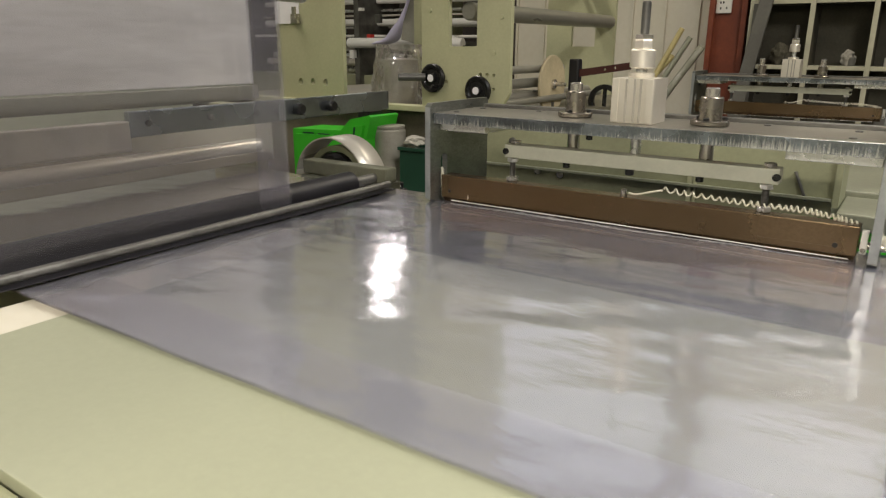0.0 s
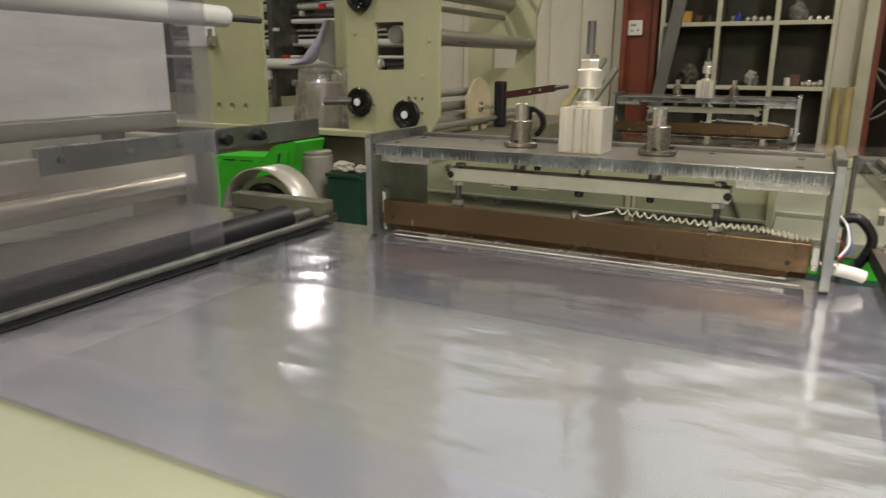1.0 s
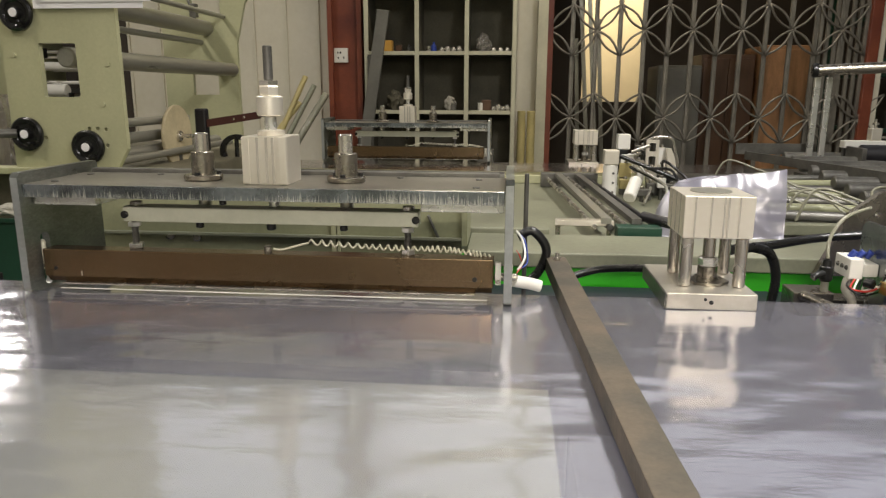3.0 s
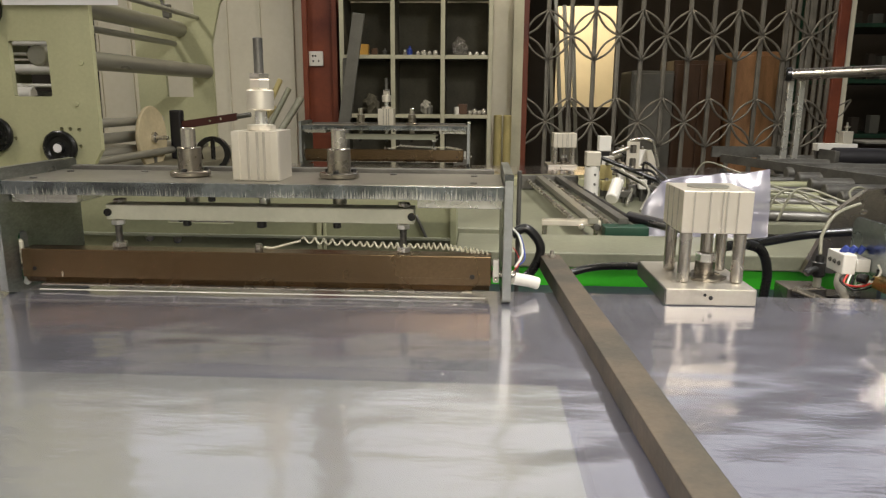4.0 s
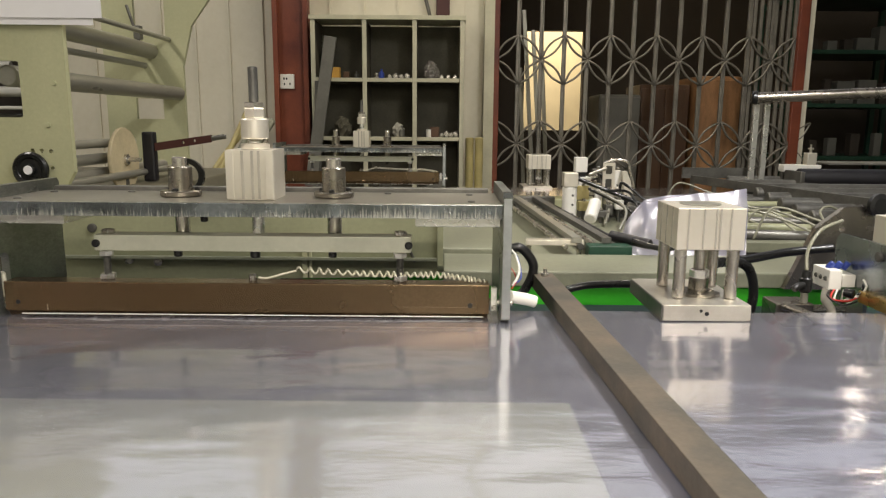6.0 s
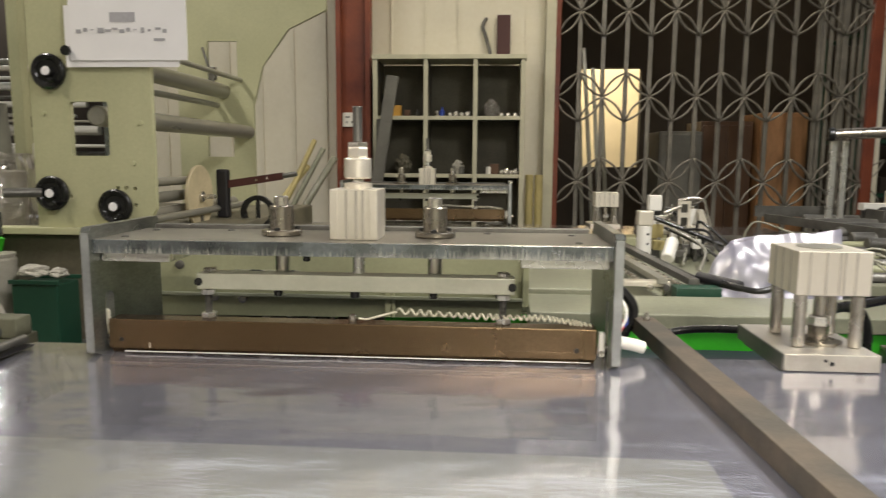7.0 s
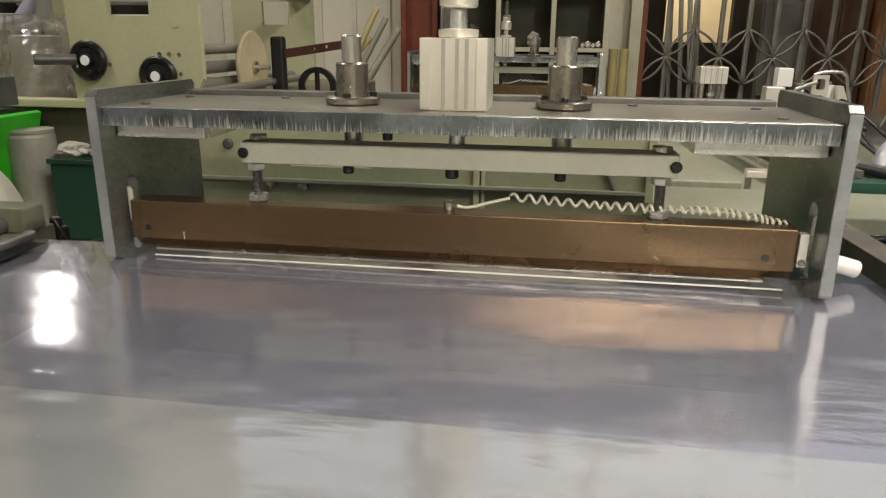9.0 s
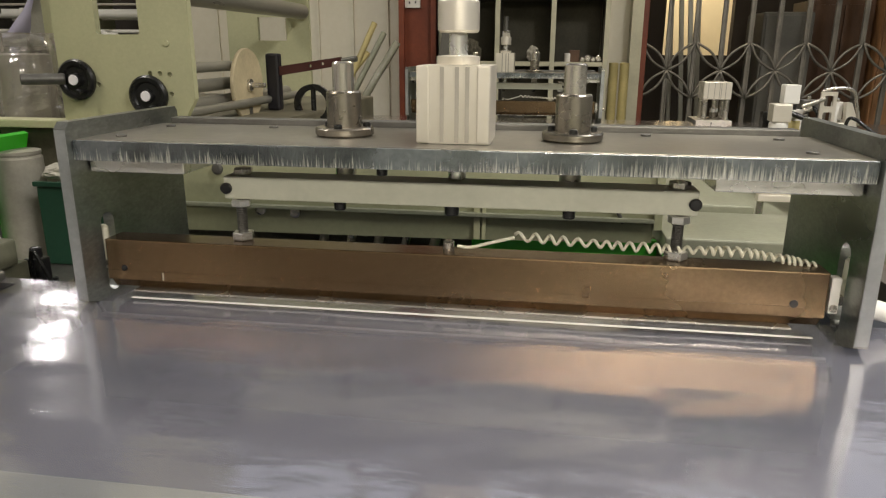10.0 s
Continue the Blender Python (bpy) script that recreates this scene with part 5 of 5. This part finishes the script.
# brighter strip laid on as the lit front edge
part("plate_edge", box(0.9002, 0.9063, 0.0712, 0.0718, 0.973, 1.036), BRIGHT, unit, "brightened strip on the plate edge")
part("plate_screw", turned((0.8995, 0.098, 1.028), (-1, 0, 0), [(0, 0.0075), (0.004, 0.0075), (0.005, 0.005)], 14), DARKSTEEL, unit)
blk = part("cylinder_block", box(0.908, 1.0, 0.045, 0.135, 1.035, 1.086, 0.0015), ALU, unit, "grooved aluminium cylinder block")
for gx in (0.925, 0.947, 0.968):
    part("groove", box(gx, gx + 0.0022, 0.0442, 0.0449, 1.0365, 1.085), ALUDARK, blk)
for x, y in ((0.918, 0.056), (0.99, 0.056), (0.918, 0.124), (0.99, 0.124)):
    part("post", rod((x, y, 0.9725), (x, y, 1.0348), 0.0055, 16), STEEL, unit)
part("collar", turned((0.918, 0.056, 0.995), (0, 0, 1), [(0, 0.0057), (0, 0.009), (0.006, 0.009), (0.006, 0.0057)], 16), BRIGHT, unit)
part("ram", rod((0.954, 0.09, 0.9725), (0.954, 0.09, 1.0348), 0.014, 18), BUSH, unit)
val = part("valve_body", boxes((0.858, 0.878, 0.15, 0.20, 0.966, 0.997, 0.002), (0.8785, 0.8995, 0.15, 0.20, 0.97, 0.990, 0.002)), WHITE, unit, "white valve block")
for k in range(3):
    part("fitting", rod((0.866 + 0.012 * k, 0.172, 0.9955), (0.872 + 0.012 * k, 0.168, 1.006), 0.005, 12), BLUE, val)
    part("port", turned((0.8578, 0.16 + 0.014 * k, 0.982), (-1, 0, 0), [(0, 0.004), (0.002, 0.003)], 10), DARKSTEEL, val)
part("steel_base", boxes((0.79, 0.85, 0.17, 0.22, 0.90, 0.938, 0.002), (0.8505, 0.8995, 0.18, 0.22, 0.90, 0.925, 0.002)), BUSH, unit)
part("base_rod", rod((0.80, 0.168, 0.935), (0.835, 0.12, 0.925), 0.008, 14), BUSH, unit)
shut = part("shut_off", rod((0.838, 0.18, 0.938), (0.838, 0.18, 0.955), 0.006, 12), GREYTUBE, unit)
part("shut_off_body", turned((0.838, 0.18, 0.9553), (0, 0, 1), [(0, 0.008), (0.003, 0.010), (0.022, 0.010), (0.024, 0.007), (0.034, 0.006)], 16), BLACK, shut)
part("shut_off_lever", pipe([(0.832, 0.175, 0.968), (0.82, 0.17, 0.966), (0.814, 0.168, 0.962)], 0.0055, 10), BLACK, shut)
part("air_tube", pipe([(0.838, 0.18, 0.99), (0.842, 0.19, 1.02), (0.87, 0.21, 1.05), (0.92, 0.24, 1.062)], 0.0028, 8), TUBE, shut)
part("solenoid", turned((0.87, 0.125, 0.968), (0.6, -0.8, 0), [(0, 0.007), (0.012, 0.007), (0.013, 0.005)], 14), BLACK, unit)
part("tape", pipe([(0.862, 0.16, 0.965), (0.858, 0.155, 0.95), (0.866, 0.15, 0.935), (0.87, 0.155, 0.925)], 0.0065, 10), RAG, unit, "pale wrapped wire joint")
for k, m_ in enumerate((BLACK, RED, WHITE, BLACK, WHITE)):
    part("wire", pipe([(0.862 + 0.005 * k, 0.15, 0.966), (0.850 + 0.006 * k, 0.135, 0.960 - 0.004 * k), (0.865 + 0.008 * k, 0.12, 0.950 + 0.006 * k), (0.899, 0.13, 0.955 + 0.008 * k)], 0.0016, 6), m_, unit)
bracket = thing("knob_bracket", (1.04, 0.4, 0.93), "grey cast bracket with black adjusting knob", "bracket")
part("casting", plate([(0.93, 0.90), (1.10, 0.90), (1.10, 1.03), (1.07, 1.065), (1.03, 1.06), (0.98, 1.02)], [circle(1.03, 1.02, 0.006)], "y", 0.43, 0.445), BUSH, bracket)
part("knob", turned((1.085, 0.425, 1.068), (0.2, -1, 0), [(0, 0.013), (0.004, 0.022), (0.012, 0.022), (0.015, 0.014)], 24), BLACK, bracket)
part("knob_stem", rod((1.085, 0.4295, 1.058), (1.085, 0.4255, 1.066), 0.006, 10), DARKSTEEL, bracket)

# ---- printing unit with wheels ----
def hand_wheel(x, y, z, parent):
    w = part("hand_wheel", turned((x, y, z), (0, -1, 0), [(0, 0.030), (0.002, 0.044), (0.006, 0.048), (0.014, 0.048), (0.018, 0.043), (0.016, 0.034), (0.012, 0.030), (0.012, 0.016), (0.022, 0.016), (0.023, 0.013)], 32), BLACK, parent, "black plastic hand wheel")
    part("hub_cap", turned((x, y - 0.0232, z), (0, -1, 0), [(0, 0.0125), (0.002, 0.0115)], 20), PAPER, w, "pale hub cap")
    part("grip", turned((x + 0.02, y - 0.0185, z - 0.026), (0, -1, 0), [(0, 0.005), (0.02, 0.006), (0.022, 0.004)], 12), BLACK, w)
    return w


unit_a = thing("printing_unit", (-0.9, 1.0, 1.0), "sage green machine side frame with hand wheels", "machine")
holes = [rect(-0.975, -0.866, 1.22, 1.367, 0.006), circle(-0.985, 1.105, 0.006, 12), circle(-0.975, 1.30, 0.0, 3)][:2]
holes += [circle(x, z, 0.006, 12) for x, z in ((-0.80, 1.13), (-0.825, 1.132), (-0.85, 1.132), (-0.80, 1.085))]
part("side_frame", plate([(-1.085, 1.0), (-1.085, 2.3), (-0.742, 2.3), (-0.742, 1.075), (-0.775, 1.0205), (-0.80, 1.0205), (-0.80, 1.0)], holes, "y", 1.0, 1.018), SAGE, unit_a)
for x, z in ((-1.033, 1.116), (-0.853, 1.081), (-1.022, 1.447)):
    hand_wheel(x, 0.999, z, unit_a)
part("shaft", rod((-1.135, 0.93, 1.118), (-1.06, 0.985, 1.118), 0.013, 16), DARKSTEEL, unit_a)
for x, z in ((-1.05, 1.335), (-0.775, 1.31), (-0.80, 1.2), (-0.76, 1.5)):
    part("bolt", turned((x, 0.9995, z), (0, -1, 0), [(0, 0.007), (0.003, 0.006)], 12), SAGE, unit_a)
part("knob", turned((-0.96, 0.9995, 1.50), (0, -1, 0), [(0, 0.006), (0.02, 0.006), (0.022, 0.013), (0.03, 0.013)], 14), BLACK, unit_a)
bp_ = part("back_frame", plate([(-1.23, 0.9), (-0.884, 0.9), (-0.884, 1.45), (-0.84, 1.62), (-0.72, 1.78), (-0.55, 1.86), (-0.55, 2.3), (-1.23, 2.3)], [rect(-1.10, -0.98, 1.22, 1.31), rect(-1.09, -0.955, 1.575, 1.73)], "y", 2.25, 2.27), SAGE, unit_a)
for x, z, r in ((-0.91, 1.33, 0.029), (-1.02, 1.51, 0.032), (-1.05, 1.45, 0.012), (-0.94, 1.56, 0.01)):
    part("roller", rod((x, 1.0185, z), (x, 2.249, z), r, 20), GREYTUBE, unit_a)
for x, z, r, y1 in ((-0.85, 1.14, 0.014, 1.62), (-0.87, 1.09, 0.018, 1.62), (-0.86, 1.04, 0.022, 1.9), (-0.80, 1.035, 0.012, 1.9)):
    part("shaft", rod((x, 1.0185, z), (x, y1, z), r, 18), GREYTUBE, unit_a)
part("rear_post", box(-1.563, -1.518, 1.60, 1.64, 1.0005, 2.3, 0.004), SAGE, unit_a)
part("clamp", box(-1.03, -1.0, 2.10, 2.13, 1.545, 1.60, 0.004), DARKSTEEL, unit_a)
part("lever", rod((-1.05, 2.1, 1.68), (-1.0, 2.11, 1.5), 0.006, 10), DARKSTEEL, unit_a)
disc = thing("board_disc", (-0.80, 1.45, 1.08), "round tan pressed board disc on a shaft", "disc")
part("plate", turned((-0.815, 1.45, 1.085), (1, 0, 0), [(0, 0.104), (0.003, 0.106), (0.009, 0.106), (0.012, 0.104)], 40), WOODDISC, disc)
part("hub", turned((-0.803, 1.45, 1.085), (1, 0, 0), [(0, 0.018), (0.008, 0.018), (0.009, 0.008), (0.05, 0.007), (0.052, 0.004)], 18), STEEL, disc)
part("stand", box(-0.815, -0.80, 1.44, 1.46, 1.0005, 1.02), DARKSTEEL, disc)
armb = thing("swing_arm", (-0.77, 1.6, 1.0), "thick dark upright bar with red arm", "arm")
part("upright", box(-0.805, -0.762, 1.585, 1.62, 1.0005, 1.175, 0.008), RUBBER, armb)
part("red_arm", plate([(-0.7615, 1.108), (-0.56, 1.140), (-0.56, 1.166), (-0.7615, 1.136)], [circle(-0.66, 1.138, 0.005, 12), circle(-0.62, 1.145, 0.005, 12)], "y", 1.59, 1.602), REDARM, armb)
part("arm_tip", rod((-0.5595, 1.596, 1.153), (-0.51, 1.596, 1.161), 0.009, 10), DARKSTEEL, armb)
part("wheel", arch(-0.66, 1.02, 0.062, 1.598, 1.62, -60, 235, 0.017, 36), BLACK, armb)
part("wheel_spoke", rod((-0.66, 1.609, 0.96), (-0.66, 1.609, 1.066), 0.008, 10), BLACK, armb)

papers = thing("taped_papers", (-0.8, 0.99, 1.5), "white printed sheets in a clear sleeve", "papers")
part("sheet", box(-0.97, -0.655, 0.990, 0.9925, 1.458, 1.62), PAPER, papers)
part("sheet", box(-0.955, -0.63, 0.986, 0.9885, 1.475, 1.65), PAPER, papers)
part("printed_text", boxes(*[(-0.935 + 0.02 * k, -0.935 + 0.02 * k + random.uniform(0.006, 0.018), 0.9848, 0.9855, 1.546 + 0.004 * (k % 3), 1.556 + 0.004 * (k % 2)) for k in range(13)], (-0.84, -0.77, 0.9848, 0.9855, 1.575, 1.60), (-0.72, -0.69, 0.9848, 0.9855, 1.525, 1.532)), INK, papers, "grey unreadable lines")

# left frame and things between the frames
unit_b = thing("printing_unit", (-1.6, 1.0, 1.0), "sage green machine side frame with bolts", "machine")
part("side_frame", plate([(-1.79, 1.02), (-1.445, 1.02), (-1.445, 2.3), (-1.79, 2.3)], [circle(x, 1.085, 0.013, 12) for x in (-1.67, -1.605, -1.54)], "y", 1.0, 1.018), SAGE, unit_b)
part("notice", box(-1.79, -1.66, 0.995, 0.999, 1.30, 1.40), PAPER, unit_b, "small white notice")
part("latch", boxes((-1.69, -1.655, 0.98, 0.999, 1.30, 1.335, 0.003), (-1.672, -1.655, 0.97, 0.9795, 1.31, 1.36, 0.003)), STEEL, unit_b)
wrap = thing("wrapped_roll", (-1.30, 1.16, 1.0), "roll wrapped in crinkled clear film", "roll")


def crinkled():
    bm = bmesh.new()
    rings = []
    for i in range(26):
        z = 1.0005 + 0.225 * i / 25
        r = 0.106 * (1 - 0.25 * (i / 25) ** 2)
        rings.append([])
        for k in range(36):
            a = k * math.tau / 36
            q = r * (1 + 0.26 * noise.noise((math.cos(a) * 2.2, math.sin(a) * 2.2, z * 7)) + 0.10 * noise.noise((math.cos(a) * 4, math.sin(a) * 4, z * 9)) + 0.05 * noise.noise((math.cos(a) * 9, math.sin(a) * 9, z * 30)))
            rings[-1].append(bm.verts.new((-1.30 + q * math.cos(a), 1.16 + q * math.sin(a), z)))
    for one, two in zip(rings, rings[1:]):
        for k in range(36):
            bm.faces.new((one[k], one[(k + 1) % 36], two[(k + 1) % 36], two[k]))
    bm.faces.new(rings[-1])
    return bm


part("wrap", crinkled(), CLEARBAG, wrap)
part("core", turned((-1.30, 1.16, 1.0005), (0, 0, 1), [(0, 0.062), (0.003, 0.065), (0.17, 0.065), (0.174, 0.05)], 24), PALEROLL, wrap)


def ruled(one, two, sag, back=0.0, n=16):
    """A sheet spanned between two curves of (x, z), bowed towards the front."""
    def along(pts, t):
        f = t * (len(pts) - 1)
        i = min(int(f), len(pts) - 2)
        return Vector(pts[i]).lerp(Vector(pts[i + 1]), f - i)
    bm = bmesh.new()
    rows = []
    for i in range(n + 1):
        p, q = along(one, i / n), along(two, i / n)
        rows.append([])
        for k in range(7):
            c = p.lerp(q, k / 6)
            rows[-1].append(bm.verts.new((c.x, 3.20 + back * (1 - i / n) - sag * math.sin(math.pi * k / 6), c.y + 0.004 * noise.noise((c.x * 9, c.y * 9, 1)))))
    for a, b in zip(rows, rows[1:]):
        for k in range(6):
            bm.faces.new((a[k], a[k + 1], b[k + 1], b[k])).smooth = True
    return bm


lilac = thing("film_strip", (-3.1, 3.25, 1.2), "lavender film strip rising from the rollers", "film")
part("front_web", ruled([(-3.34, 1.245), (-3.24, 1.252), (-3.15, 1.273), (-3.06, 1.332), (-2.96, 1.391), (-2.88, 1.455), (-2.79, 1.53)], [(-3.32, 1.215), (-3.18, 1.225), (-3.05, 1.235), (-2.97, 1.265), (-2.91, 1.315), (-2.85, 1.366), (-2.776, 1.53)], 0.03, 0.26), LAVENDER, lilac)
# grey material paints this fold as the strip's shaded side
part("back_web", ruled([(-2.86, 1.26), (-2.84, 1.38), (-2.775, 1.53)], [(-2.70, 1.20), (-2.71, 1.37), (-2.72, 1.53)], -0.04), GREYTUBE, lilac, "grey shaded back of the strip")
far_unit = thing("roller_stack", (-3.1, 3.8, 0), "cluttered stand of pale rollers and bars", "machine")
random.seed(21)
for k in range(16):
    z = 1.02 + 0.055 * k + random.uniform(-0.012, 0.012)
    y = 3.55 + 0.4 * random.random()
    part("roller", rod((-4.9, y, z), (-2.35 - 0.3 * random.random(), y + random.uniform(-0.05, 0.05), z + random.uniform(-0.02, 0.02)), random.choice((0.008, 0.012, 0.02, 0.03)), 12), random.choice((PALEROLL, WHITE, WHITE, DARKSTEEL, BRIGHT, GREYTUBE)), far_unit)
for x in (-4.9, -4.2, -3.55, -2.9, -2.32):
    part("upright", box(x - 0.025, x + 0.025, 3.5 + 0.1 * random.random(), 4.05, 0.0, 2.3, 0.004), random.choice((DARKSTEEL, ZINC, SAGE)), far_unit)
part("base", box(-4.95, -2.28, 3.56, 4.0, 0.0, 0.98, 0.004), SAGE_DARK, far_unit)
part("side_roll", rod((-3.6, 3.47, 1.235), (-2.5, 3.47, 1.235), 0.04, 20), WHITE, far_unit, "white film roll")
for k in range(22):
    x = -4.3 + 0.09 * k + random.uniform(-0.02, 0.02)
    w, z = random.uniform(0.015, 0.05), random.uniform(0.98, 1.65)
    part("fitting", box(x, x + w, 3.46, 3.50, z, z + random.uniform(0.02, 0.08), 0.003), random.choice((WHITE, DARKSTEEL, ALU, BLACK, PALEROLL, RED)), far_unit)
fp = solid("red_post", box(-3.42, -3.30, 4.5, 4.62, 0, 4.2, 0.004), REDPAINT, (-3.36, 4.56, 0), "red-brown steel post far behind", "post")


# ---- lamps ----
def tube_lamp(x, y, z, length, along, power, warm=(1.0, 0.95, 0.88)):
    f = thing("tube_lamp", (x, y, z), "fluorescent tube lamp placed out of view for lighting", "lamp", "ceiling lamps")
    h = length / 2
    if along == "x":
        part("tray", box(x - h, x + h, y - 0.06, y + 0.06, z, z + 0.05, 0.004), WHITE, f)
        part("tube", rod((x - h + 0.03, y, z - 0.03), (x + h - 0.03, y, z - 0.03), 0.016, 14), LAMP, f)
    else:
        part("tray", box(x - 0.06, x + 0.06, y - h, y + h, z, z + 0.05, 0.004), WHITE, f)
        part("tube", rod((x, y - h + 0.03, z - 0.03), (x, y + h - 0.03, z - 0.03), 0.016, 14), LAMP, f)
    for s in (-0.3, 0.3):
        px, py = (x + s * length, y) if along == "x" else (x, y + s * length)
        part("hanger", rod((px, py, z + 0.0505), (px, py, 4.2), 0.004, 8), DARKSTEEL, f)
    d = bpy.data.lights.new("tube_light", "AREA")
    d.shape, d.size, d.size_y = "RECTANGLE", (length if along == "x" else 0.12), (0.12 if along == "x" else length)
    d.energy, d.color = power, warm
    o = new("tube_light", d)
    o.location = (x, y, z - 0.06)
    return f


for x, y, z, n, a, p, tint in LAMPS:
    tube_lamp(x, y, z, n, a, p, tint)
room_lamp = bpy.data.lights.new("room_light", "AREA")
room_lamp.size, room_lamp.energy, room_lamp.color = 0.5, 64, (1.0, 0.84, 0.58)
rl = new("room_light", room_lamp)
rl.location = (1.3, 6.2, 3.0)


# ---- moves ----
CYCLE, LAST, STROKE = 1.166, 9.28, 0.0138


def motions():
    drop, feed = [], []
    times = [LAST - CYCLE * k for k in range(9, -1, -1)] + [LAST + CYCLE]
    keys = {0.0: None, 10.0: None}
    for s in times:
        for d in (-0.06, -0.02, 0.05, 0.1, 0.36, 0.40, 0.48, 0.53, 0.55, 0.75, 0.95, 1.05):
            t = round((s + d) * FPS) / FPS
            if 0 < t < 10:
                keys[t] = None

    def press(t):
        p = (t - LAST + 0.02) % CYCLE
        if p < 0.07:
            return p / 0.07
        if p < 0.42:
            return 1.0
        return max(0.0, 1 - (p - 0.42) / 0.08)

    def fed(t):
        n, p = divmod(t - LAST + 12 * CYCLE, CYCLE)
        return 0.11 * (n + min(1, max(0, (p - 0.55) / 0.45)))
    start = fed(0)
    for t in sorted(keys):
        drop.append((t, Matrix.Translation(Vector((0, 0.05, 0.962 - STROKE * press(t))))))
        feed.append((t, Matrix.Translation(Vector((fed(t) - start, -0.3, 0.95)))))
    walk(bar, drop)
    walk(film, feed)


motions()
